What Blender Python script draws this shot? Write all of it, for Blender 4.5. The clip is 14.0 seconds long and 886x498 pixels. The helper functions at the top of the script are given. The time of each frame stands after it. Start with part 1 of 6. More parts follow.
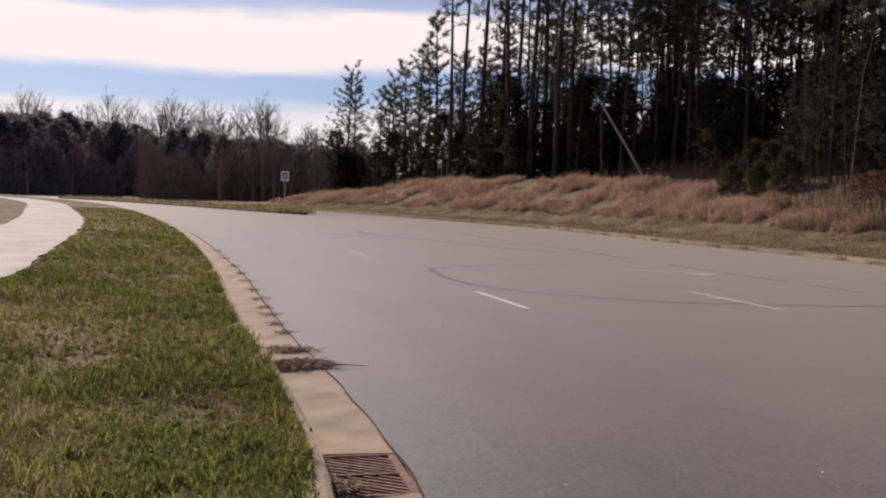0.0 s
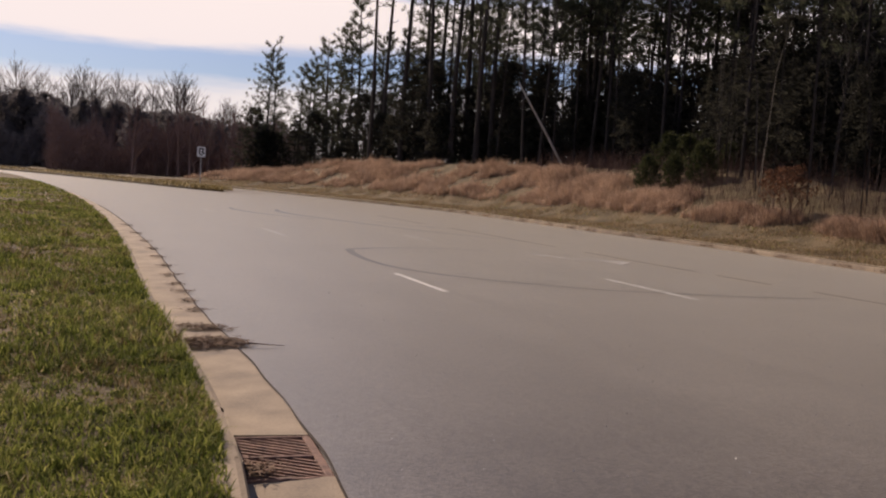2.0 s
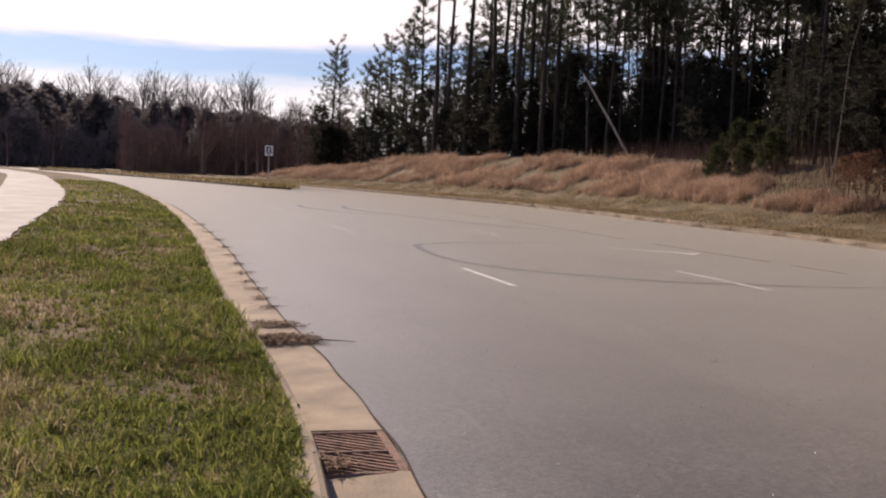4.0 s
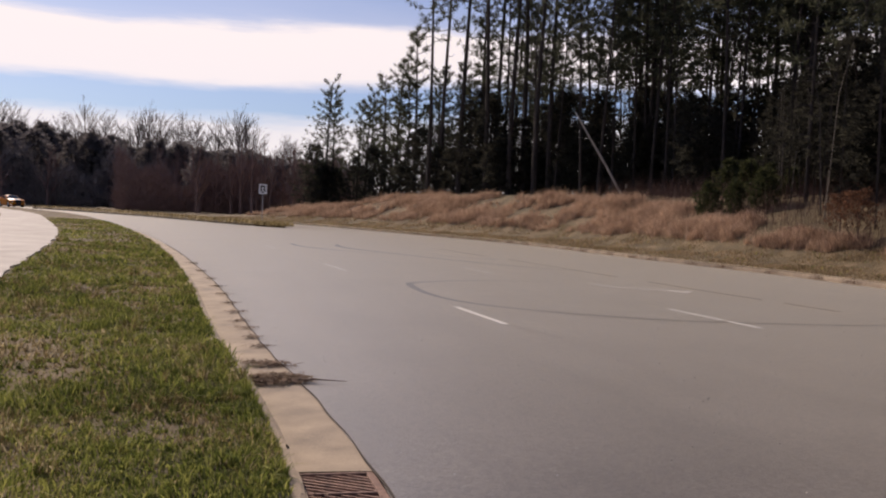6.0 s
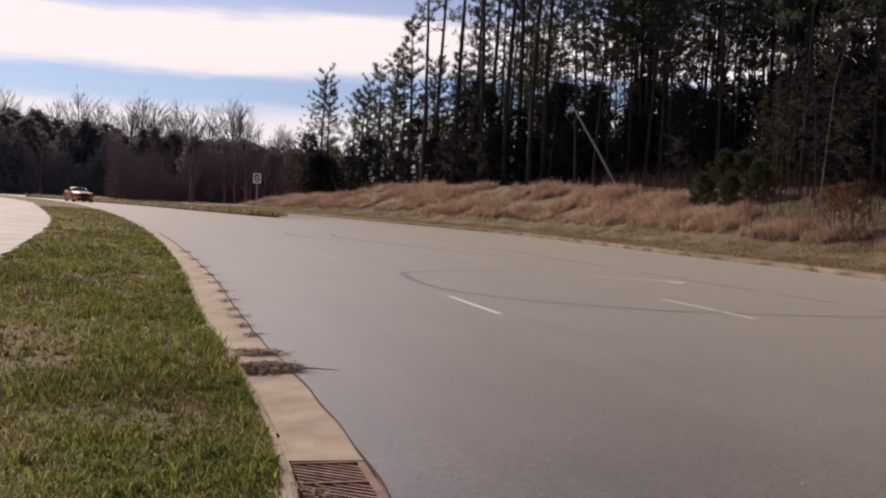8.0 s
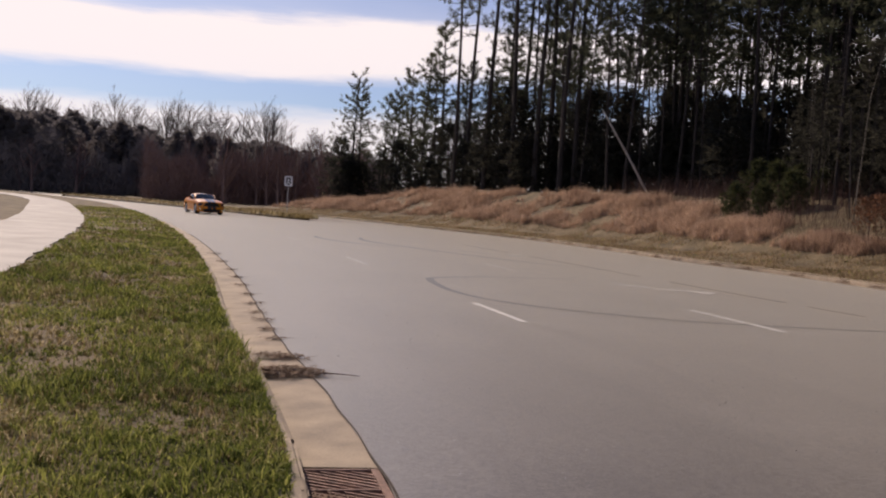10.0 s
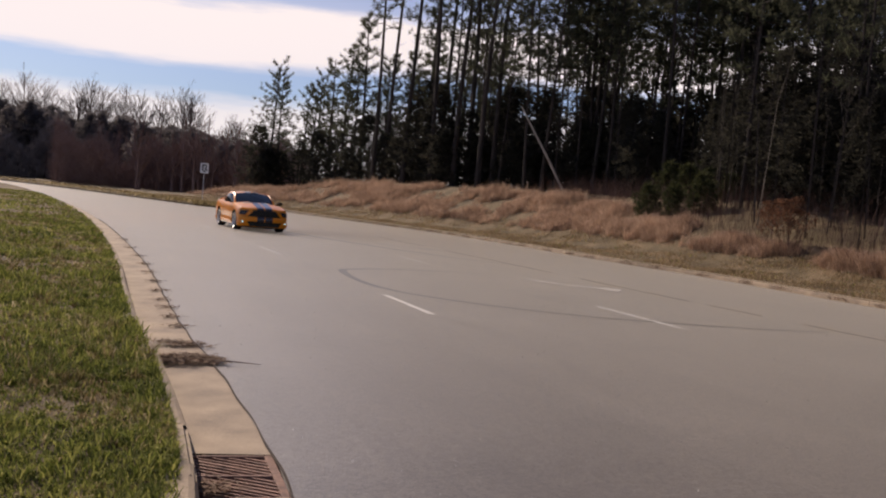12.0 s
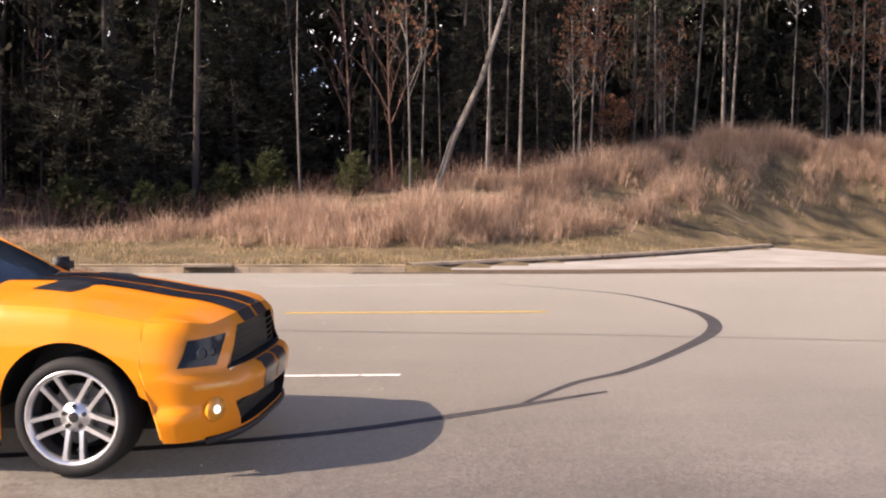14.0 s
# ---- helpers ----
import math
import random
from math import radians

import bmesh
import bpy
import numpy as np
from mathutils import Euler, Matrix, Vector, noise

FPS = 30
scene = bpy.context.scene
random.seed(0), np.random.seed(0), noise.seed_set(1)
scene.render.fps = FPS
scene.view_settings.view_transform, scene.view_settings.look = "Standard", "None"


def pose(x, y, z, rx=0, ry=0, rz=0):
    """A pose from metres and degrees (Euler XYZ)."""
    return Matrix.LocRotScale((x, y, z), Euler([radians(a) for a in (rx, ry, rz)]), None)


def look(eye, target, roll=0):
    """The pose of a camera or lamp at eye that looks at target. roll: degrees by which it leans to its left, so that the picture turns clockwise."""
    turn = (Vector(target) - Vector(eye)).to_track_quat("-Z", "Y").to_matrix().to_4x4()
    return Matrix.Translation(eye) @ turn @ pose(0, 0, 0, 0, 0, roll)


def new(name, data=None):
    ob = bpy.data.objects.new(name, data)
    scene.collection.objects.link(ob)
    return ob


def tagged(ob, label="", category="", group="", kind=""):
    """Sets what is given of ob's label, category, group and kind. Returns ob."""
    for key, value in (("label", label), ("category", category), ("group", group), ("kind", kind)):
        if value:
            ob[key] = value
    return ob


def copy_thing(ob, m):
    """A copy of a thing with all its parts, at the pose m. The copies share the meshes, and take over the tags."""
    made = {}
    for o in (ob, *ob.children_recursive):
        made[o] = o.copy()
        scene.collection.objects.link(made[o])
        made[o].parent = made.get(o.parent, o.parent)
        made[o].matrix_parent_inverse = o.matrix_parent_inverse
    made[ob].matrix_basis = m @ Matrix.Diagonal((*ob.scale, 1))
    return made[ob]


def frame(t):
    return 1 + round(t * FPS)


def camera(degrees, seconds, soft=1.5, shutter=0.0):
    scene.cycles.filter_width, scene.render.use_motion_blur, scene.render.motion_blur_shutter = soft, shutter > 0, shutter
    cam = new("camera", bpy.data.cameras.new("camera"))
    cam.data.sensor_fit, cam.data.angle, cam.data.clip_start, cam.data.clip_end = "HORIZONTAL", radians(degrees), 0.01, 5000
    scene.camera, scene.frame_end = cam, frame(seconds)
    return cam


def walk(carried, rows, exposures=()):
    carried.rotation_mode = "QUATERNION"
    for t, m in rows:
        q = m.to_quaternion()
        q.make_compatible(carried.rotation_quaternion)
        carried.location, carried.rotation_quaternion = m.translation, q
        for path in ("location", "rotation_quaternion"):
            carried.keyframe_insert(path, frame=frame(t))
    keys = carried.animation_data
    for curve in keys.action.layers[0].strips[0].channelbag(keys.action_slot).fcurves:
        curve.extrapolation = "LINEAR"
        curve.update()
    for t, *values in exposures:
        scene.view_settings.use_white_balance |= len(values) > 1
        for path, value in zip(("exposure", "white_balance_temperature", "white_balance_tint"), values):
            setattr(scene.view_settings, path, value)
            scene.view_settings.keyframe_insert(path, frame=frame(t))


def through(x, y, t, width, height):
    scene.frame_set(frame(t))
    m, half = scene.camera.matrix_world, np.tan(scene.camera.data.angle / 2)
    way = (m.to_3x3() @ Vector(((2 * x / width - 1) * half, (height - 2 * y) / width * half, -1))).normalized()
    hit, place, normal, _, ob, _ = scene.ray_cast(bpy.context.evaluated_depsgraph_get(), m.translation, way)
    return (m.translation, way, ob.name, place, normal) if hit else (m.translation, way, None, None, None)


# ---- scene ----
cam = camera(49.95, 14.0, soft=2.1, shutter=0.0)
PATH = [
    (0.0, pose(-0.115, -0.085, 1.571, 86.82, -1.71, -0.78)),
    (0.5, pose(-0.205, -0.083, 1.579, 88.48, -1.08, -4.94)),
    (1.0, pose(-0.229, -0.077, 1.572, 87.53, -1.35, -4.97)),
    (1.5, pose(-0.179, -0.014, 1.545, 86.75, -3.54, -4.63)),
    (2.0, pose(-0.136, 0.049, 1.535, 86.05, -3.68, -5.62)),
    (2.5, pose(-0.112, 0.051, 1.523, 85.20, -1.94, -8.07)),
    (3.0, pose(-0.178, 0.024, 1.543, 84.21, -1.65, -4.30)),
    (5.5, pose(-0.138, 0.018, 1.554, 87.83, -2.68, -1.08)),
    (6.0, pose(-0.139, 0.010, 1.560, 87.77, -2.40, -2.10)),
    (6.5, pose(-0.140, 0.013, 1.552, 87.58, -2.41, -2.18)),
    (7.0, pose(-0.131, 0.013, 1.556, 87.69, -2.20, -3.24)),
    (7.5, pose(-0.128, 0.072, 1.534, 87.22, -2.47, -2.87)),
    (10.0, pose(-0.054, 0.095, 1.563, 87.41, -3.54, -0.55)),
    (10.5, pose(-0.010, -0.007, 1.567, 87.91, -4.13, -0.09)),
    (11.0, pose(0.020, -0.001, 1.577, 86.46, -3.76, -1.36)),
    (11.5, pose(0.065, -0.037, 1.587, 88.27, -4.60, -3.63)),
    (12.0, pose(0.067, 0.018, 1.559, 87.38, -5.18, -5.36)),
    (12.5, pose(0.088, 0.005, 1.557, 85.68, -4.39, -6.39)),
    (13.0, pose(0.068, 0.065, 1.534, 85.34, -2.87, -8.47)),
    (13.2, pose(0.113, 0.055, 1.510, 84.76, -1.77, -15.48)),
    (13.4, pose(0.148, -0.019, 1.545, 84.36, -1.97, -27.50)),
    (13.5, pose(0.146, -0.011, 1.563, 84.70, -2.14, -34.25)),
    (13.6, pose(0.169, -0.009, 1.569, 85.43, -2.33, -41.60)),
    (13.7, pose(0.232, -0.014, 1.575, 85.76, -1.82, -50.11)),
    (13.8, pose(0.245, -0.037, 1.585, 86.07, -1.05, -60.46)),
    (13.9, pose(0.254, -0.066, 1.616, 86.23, -0.77, -71.27)),
    (14.0, pose(0.259, -0.076, 1.631, 86.75, -0.91, -81.52)),
]
walk(cam, PATH, [(0, -0.18, 7300, 22), (1.5, -0.2, 7450, 22), (2.0, -0.24, 7700, 23), (2.6, -0.14, 7850, 24), (3.0, 0.22, 7650, 23), (5.5, -0.16, 7300, 22), (11.0, -0.16, 7350, 22), (12.0, -0.18, 7450, 22), (12.5, -0.15, 7650, 23), (13.0, 0.02, 7650, 24), (13.4, 0.36, 7100, 18), (13.7, 0.88, 7150, 20), (14.0, 1.17, 7400, 22)])

# ---- world, sun, exposure ----
SUN_BEARING, SUN_HEIGHT = -30.0, 33.5      # degrees clockwise from +y, degrees above the horizon


def build_light():
    world = bpy.data.worlds.new("sky")
    scene.world = world
    world.use_nodes = True
    nt = world.node_tree
    nt.nodes.clear()
    N, L = nt.nodes.new, nt.links.new
    out, bg = N("ShaderNodeOutputWorld"), N("ShaderNodeBackground")
    sky = N("ShaderNodeTexSky")
    sky.sky_type, sky.sun_disc = "NISHITA", False
    sky.sun_elevation, sky.sun_rotation = radians(SUN_HEIGHT), radians(SUN_BEARING)
    sky.air_density, sky.dust_density, sky.ozone_density = 1.0, 0.6, 1.5
    # streaks of thin high cloud, all round the sky
    geo, sep = N("ShaderNodeTexCoord"), N("ShaderNodeSeparateXYZ")
    L(geo.outputs["Generated"], sep.inputs[0])
    sc = N("ShaderNodeVectorMath"); sc.operation = "MULTIPLY"
    sc.inputs[1].default_value = (1.3, 1.3, 9.0)
    L(geo.outputs["Generated"], sc.inputs[0])
    warp = N("ShaderNodeTexNoise"); warp.inputs["Scale"].default_value = 2.2
    warp.inputs["Detail"].default_value, warp.inputs["Roughness"].default_value = 7, 0.58
    L(sc.outputs[0], warp.inputs["Vector"])
    add = N("ShaderNodeMath"); add.operation = "MULTIPLY_ADD"
    L(warp.outputs["Fac"], add.inputs[0]); add.inputs[1].default_value = 0.055
    tilt = N("ShaderNodeMath"); tilt.operation = "MULTIPLY_ADD"
    L(sep.outputs["X"], tilt.inputs[0]); tilt.inputs[1].default_value = -0.02; L(sep.outputs["Z"], tilt.inputs[2])
    L(tilt.outputs[0], add.inputs[2])
    ramp = N("ShaderNodeValToRGB")
    cr = ramp.color_ramp
    stops = [(0.0, 0.75), (0.090, 0.80), (0.112, 0.75), (0.124, 0.08), (0.146, 0.10), (0.158, 0.92), (0.203, 0.97), (0.212, 0.3), (0.245, 0.15), (0.275, 0.4), (0.36, 0.08), (0.5, 0.04)]
    while len(cr.elements) < len(stops):
        cr.elements.new(0.5)
    for e, (p, v) in zip(cr.elements, stops):
        e.position, e.color = p, (v, v, v, 1)
    L(add.outputs[0], ramp.inputs[0])
    mix = N("ShaderNodeMix"); mix.data_type = "RGBA"
    tint = N("ShaderNodeMix"); tint.data_type, tint.blend_type = "RGBA", "MULTIPLY"
    tint.inputs[0].default_value, tint.inputs[7].default_value = 1.0, (0.42, 0.60, 0.92, 1)
    L(sky.outputs[0], tint.inputs[6])
    L(ramp.outputs["Color"], mix.inputs[0]); L(tint.outputs[2], mix.inputs[6])
    mix.inputs[7].default_value = (CLOUD[0], CLOUD[1], CLOUD[2], 1)
    L(mix.outputs[2], bg.inputs["Color"])
    bg.inputs["Strength"].default_value = SKY_STRENGTH
    L(bg.outputs[0], out.inputs["Surface"])
    lamp = bpy.data.lights.new("sun", "SUN")
    lamp.energy, lamp.angle, lamp.color = SUN_STRENGTH, radians(0.6), (1.0, 0.93, 0.82)
    ob = new("sun", lamp)
    b, e = radians(SUN_BEARING), radians(SUN_HEIGHT)
    ob.matrix_world = look((math.sin(b) * math.cos(e) * 50, math.cos(b) * math.cos(e) * 50, math.sin(e) * 50), (0, 0, 0))


CLOUD, SKY_STRENGTH, SUN_STRENGTH = (10.4, 10.5, 10.9), 0.10, 5.0
build_light()


# ---- materials ----
def material(name, c1, c2, scale=4.0, rough=0.8, fine=60.0, bump=0.2, metal=0.0, c3=None, spec=0.4, island=0.0, coat=0.0, dist=0.01, stretch=(1, 1, 1), grain=0.45, broad=1.0, sheen=0.0):
    """A rough or glossy surface in two tones that vary at two scales, with fine relief."""
    m = bpy.data.materials.new(name)
    m.use_nodes = True
    nt = m.node_tree
    N, L = nt.nodes.new, nt.links.new
    bsdf = nt.nodes["Principled BSDF"]
    geo = N("ShaderNodeNewGeometry")
    vm = N("ShaderNodeVectorMath"); vm.operation = "MULTIPLY"; vm.inputs[1].default_value = stretch
    if metal or coat:
        tc = N("ShaderNodeTexCoord"); L(tc.outputs["Object"], vm.inputs[0])
    else:
        L(geo.outputs["Position"], vm.inputs[0])
    n1, n2 = N("ShaderNodeTexNoise"), N("ShaderNodeTexNoise")
    n1.inputs["Scale"].default_value, n1.inputs["Detail"].default_value = scale, 5
    n2.inputs["Scale"].default_value, n2.inputs["Detail"].default_value = fine, 3
    L(vm.outputs[0], n1.inputs["Vector"]); L(vm.outputs[0], n2.inputs["Vector"])
    a = N("ShaderNodeMath"); a.operation = "MULTIPLY_ADD"
    L(n2.outputs["Fac"], a.inputs[0]); a.inputs[1].default_value = grain
    w = N("ShaderNodeMath"); w.operation = "MULTIPLY_ADD"
    L(n1.outputs["Fac"], w.inputs[0]); w.inputs[1].default_value, w.inputs[2].default_value = broad, 0.5 - 0.5 * broad
    L(w.outputs[0], a.inputs[2])
    even = N("ShaderNodeMath"); even.operation = "DIVIDE"
    L(a.outputs[0], even.inputs[0]); even.inputs[1].default_value = 1 + grain
    fac = even.outputs[0]
    if island:
        b = N("ShaderNodeMath"); b.operation = "MULTIPLY_ADD"
        L(geo.outputs["Random Per Island"], b.inputs[0]); b.inputs[1].default_value = island; L(fac, b.inputs[2])
        c = N("ShaderNodeMath"); c.operation = "SUBTRACT"; L(b.outputs[0], c.inputs[0]); c.inputs[1].default_value = island / 2
        fac = c.outputs[0]
    ramp = N("ShaderNodeValToRGB")
    mid, half = 0.5, (0.30 if island else 0.17)
    ramp.color_ramp.elements[0].position, ramp.color_ramp.elements[0].color = mid - half, (*c1, 1)
    ramp.color_ramp.elements[1].position, ramp.color_ramp.elements[1].color = mid + half, (*c2, 1)
    if c3:
        e = ramp.color_ramp.elements.new(mid); e.color = (*c3, 1)
    L(fac, ramp.inputs[0]); L(ramp.outputs[0], bsdf.inputs["Base Color"])
    bsdf.inputs["Roughness"].default_value, bsdf.inputs["Metallic"].default_value = rough, metal
    bsdf.inputs["Specular IOR Level"].default_value = spec
    if coat:
        bsdf.inputs["Coat Weight"].default_value, bsdf.inputs["Coat Roughness"].default_value = coat, 0.06
    if bump:
        bp = N("ShaderNodeBump"); bp.inputs["Strength"].default_value, bp.inputs["Distance"].default_value = bump, dist
        L(n2.outputs["Fac"], bp.inputs["Height"]); L(bp.outputs[0], bsdf.inputs["Normal"])
    if sheen:
        bsdf.inputs["Sheen Weight"].default_value, bsdf.inputs["Sheen Roughness"].default_value = sheen, 0.26
        bsdf.inputs["Sheen Tint"].default_value = (1.0, 0.87, 0.68, 1)
    return m


def polished(m):
    """Tyre-polished stone in the road's top: a faint gloss at a low angle."""
    bsdf = m.node_tree.nodes["Principled BSDF"]
    bsdf.inputs["Coat Weight"].default_value, bsdf.inputs["Coat Roughness"].default_value = 0.2, 0.32
    return m


def asphalt_material():
    """Worn asphalt: pale and dark aggregate, broad patches, and streaks that follow the lanes (from the sheet's own u, v)."""
    m = material("asphalt", (0.042, 0.0355, 0.030), (0.192, 0.166, 0.140), scale=0.42, rough=0.44, fine=58, bump=0.6, dist=0.005, spec=1.0, grain=1.25, broad=0.8, sheen=1.0)
    nt = m.node_tree
    N, L = nt.nodes.new, nt.links.new
    bsdf = nt.nodes["Principled BSDF"]
    base = bsdf.inputs["Base Color"].links[0].from_socket
    uv = N("ShaderNodeUVMap"); uv.uv_map = "lanes"
    sc = N("ShaderNodeVectorMath"); sc.operation = "MULTIPLY"; sc.inputs[1].default_value = (1.0, 0.045, 1.0)
    L(uv.outputs[0], sc.inputs[0])
    streak = N("ShaderNodeTexNoise"); streak.inputs["Scale"].default_value, streak.inputs["Detail"].default_value = 1.5, 6
    streak.inputs["Roughness"].default_value = 0.65
    L(sc.outputs[0], streak.inputs["Vector"])
    r1 = N("ShaderNodeMapRange"); r1.inputs[1].default_value, r1.inputs[2].default_value = 0.32, 0.68
    r1.inputs[3].default_value, r1.inputs[4].default_value = 0.80, 1.16
    L(streak.outputs["Fac"], r1.inputs[0])
    geo = N("ShaderNodeNewGeometry")
    stone = N("ShaderNodeTexVoronoi"); stone.inputs["Scale"].default_value = 38.0
    L(geo.outputs["Position"], stone.inputs["Vector"])
    sep = N("ShaderNodeSeparateColor"); L(stone.outputs["Color"], sep.inputs[0])
    r2 = N("ShaderNodeMapRange"); r2.inputs[1].default_value, r2.inputs[2].default_value = 0.0, 1.0
    r2.inputs[3].default_value, r2.inputs[4].default_value = 0.62, 1.38
    L(sep.outputs[0], r2.inputs[0])
    mul = N("ShaderNodeMath"); mul.operation = "MULTIPLY"; L(r1.outputs[0], mul.inputs[0]); L(r2.outputs[0], mul.inputs[1])
    tone = N("ShaderNodeVectorMath"); tone.operation = "SCALE"
    L(base, tone.inputs[0]); L(mul.outputs[0], tone.inputs["Scale"])
    L(tone.outputs[0], bsdf.inputs["Base Color"])
    return polished(m)


def leaf_material(name, c1, c2, through=0.25, c3=None, spec=0.12, island=0.55):
    """Thin leaves, needles or blades, each of its own tone, that let some light through."""
    m = material(name, c1, c2, scale=0.7, rough=0.75, fine=7.0, bump=0, c3=c3, spec=spec, island=island)
    nt = m.node_tree
    bsdf, out = nt.nodes["Principled BSDF"], nt.nodes["Material Output"]
    tr, mx = nt.nodes.new("ShaderNodeBsdfTranslucent"), nt.nodes.new("ShaderNodeMixShader")
    nt.links.new(bsdf.inputs["Base Color"].links[0].from_socket, tr.inputs["Color"])
    mx.inputs[0].default_value = through
    nt.links.new(bsdf.outputs[0], mx.inputs[1]); nt.links.new(tr.outputs[0], mx.inputs[2])
    nt.links.new(mx.outputs[0], out.inputs["Surface"])
    return m


M = {
    "asphalt": asphalt_material(),
    "concrete": material("concrete", (0.20, 0.158, 0.118), (0.43, 0.332, 0.228), scale=2.3, rough=0.85, fine=70, bump=0.4),
    "path": material("path_concrete", (0.27, 0.24, 0.21), (0.42, 0.38, 0.34), scale=0.8, rough=0.8, fine=50, bump=0.3),
    "soil": material("grassy_soil", (0.06, 0.042, 0.022), (0.24, 0.165, 0.092), scale=0.9, rough=0.95, fine=24, bump=0.8, c3=(0.13, 0.095, 0.045), dist=0.03),
    "white_paint": material("white_road_paint", (0.52, 0.50, 0.46), (0.80, 0.77, 0.72), scale=6, rough=0.6, fine=60, bump=0.3, sheen=0.6),
    "yellow_paint": material("yellow_road_paint", (0.42, 0.28, 0.08), (0.66, 0.43, 0.10), scale=6, rough=0.6, fine=60, bump=0.3),
    "worn_yellow": material("worn_yellow_paint", (0.15, 0.12, 0.085), (0.40, 0.28, 0.13), scale=3, rough=0.55, fine=40, bump=0.4, spec=0.6),
    "worn_paint": material("worn_road_paint", (0.26, 0.23, 0.21), (0.52, 0.49, 0.44), scale=5, rough=0.6, fine=40, bump=0.3, sheen=0.6),
    "rubber": material("skid_rubber", (0.03, 0.027, 0.027), (0.085, 0.075, 0.072), scale=7, rough=0.65, fine=50, bump=0.5, dist=0.006),
    "ghost_rubber": material("ghost_skid_rubber", (0.036, 0.0305, 0.026), (0.172, 0.148, 0.125), scale=0.5, broad=0.6, rough=0.44, fine=58, bump=0.6, dist=0.005, spec=1.0, grain=1.25, sheen=0.97),
    "faint_rubber": material("faint_skid_rubber", (0.034, 0.029, 0.026), (0.14, 0.123, 0.109), scale=3, rough=0.48, fine=110, bump=0.5, dist=0.004, spec=0.75, grain=1.2, sheen=0.4),
    "rust": material("rusty_iron", (0.11, 0.06, 0.045), (0.34, 0.19, 0.135), scale=14, rough=0.8, fine=120, bump=0.5),
    # near-black colour that stands for deep shade inside the drains
    "dark": material("pit_shade_black", (0.006, 0.005, 0.005), (0.014, 0.012, 0.011), scale=9, rough=0.9, fine=60, bump=0.2),
    "needles": leaf_material("pine_needles", (0.038, 0.044, 0.03), (0.118, 0.125, 0.08), 0.5),
    "evergreen": leaf_material("evergreen_leaves", (0.027, 0.027, 0.024), (0.075, 0.073, 0.056), 0.42, spec=0.03),
    # far leaves: the haze of distance is mixed into this pale colour
    "far_green": leaf_material("haze_tinted_evergreen_leaves", (0.155, 0.142, 0.142), (0.215, 0.198, 0.193), 0.5, spec=0.0, island=0.3),
    "bush_green": leaf_material("bush_leaves", (0.032, 0.04, 0.017), (0.088, 0.094, 0.042), 0.3),
    "bark": material("pine_bark", (0.02, 0.0165, 0.015), (0.062, 0.05, 0.045), scale=3, rough=0.95, fine=30, bump=0.8, dist=0.02, stretch=(1, 1, 0.25)),
    "pale_bark": material("pale_bark", (0.05, 0.043, 0.038), (0.21, 0.185, 0.16), scale=5, rough=0.9, fine=40, bump=0.6, stretch=(1, 1, 0.3)),
    "bleached": material("bleached_wood", (0.22, 0.19, 0.165), (0.5, 0.46, 0.41), scale=5, rough=0.85, fine=40, bump=0.4, stretch=(1, 1, 0.3)),
    "grey_twig": material("grey_twigs", (0.09, 0.075, 0.068), (0.2, 0.17, 0.155), scale=2, rough=0.9, fine=20, bump=0),
    "red_twig": material("reddish_twigs", (0.07, 0.038, 0.03), (0.16, 0.09, 0.07), scale=2, rough=0.9, fine=20, bump=0),
    # far twigs, red and grey: lightened so that their colour holds the haze
    "far_red": material("haze_tinted_reddish_twigs", (0.15, 0.098, 0.088), (0.25, 0.175, 0.155), scale=0.5, rough=1.0, fine=6, bump=0, spec=0.0),
    "far_grey": material("haze_tinted_grey_twigs", (0.14, 0.122, 0.118), (0.23, 0.205, 0.195), scale=0.5, rough=1.0, fine=6, bump=0, spec=0.0),
    "dead_leaf": leaf_material("dry_orange_leaves", (0.07, 0.036, 0.022), (0.23, 0.115, 0.07), 0.4),
    "broom": leaf_material("dry_broom_grass", (0.205, 0.128, 0.092), (0.76, 0.56, 0.415), 0.4, c3=(0.46, 0.315, 0.225)),
    "green_blade": leaf_material("green_grass_blades", (0.05, 0.068, 0.014), (0.42, 0.41, 0.12), 0.45, c3=(0.16, 0.19, 0.042)),
    "straw_blade": leaf_material("straw_grass_blades", (0.12, 0.085, 0.036), (0.64, 0.53, 0.31), 0.35, c3=(0.27, 0.205, 0.09)),
    "mown_blade": leaf_material("mown_dry_blades", (0.15, 0.105, 0.06), (0.52, 0.40, 0.25), 0.35, c3=(0.31, 0.225, 0.13)),
    "steel": material("galvanised_steel", (0.30, 0.30, 0.30), (0.5, 0.5, 0.5), rough=0.5, metal=0.8, fine=60, bump=0.1),
    "sign_white": material("sign_white", (0.62, 0.62, 0.62), (0.8, 0.8, 0.8), rough=0.4, fine=40, bump=0),
    "sign_black": material("sign_black", (0.01, 0.01, 0.01), (0.02, 0.02, 0.02), rough=0.5, fine=40, bump=0),
    "dirt": material("gutter_dirt", (0.05, 0.032, 0.02), (0.15, 0.098, 0.06), scale=5, rough=0.95, fine=50, bump=0.7),
    "dirt_dark": material("dark_seam_dirt", (0.025, 0.017, 0.012), (0.08, 0.055, 0.04), scale=8, rough=0.95, fine=60, bump=0.6),
    "litter": leaf_material("dead_leaf_litter", (0.07, 0.042, 0.028), (0.34, 0.22, 0.14), 0.1),
}

polished(M["ghost_rubber"])
polished(M["faint_rubber"])


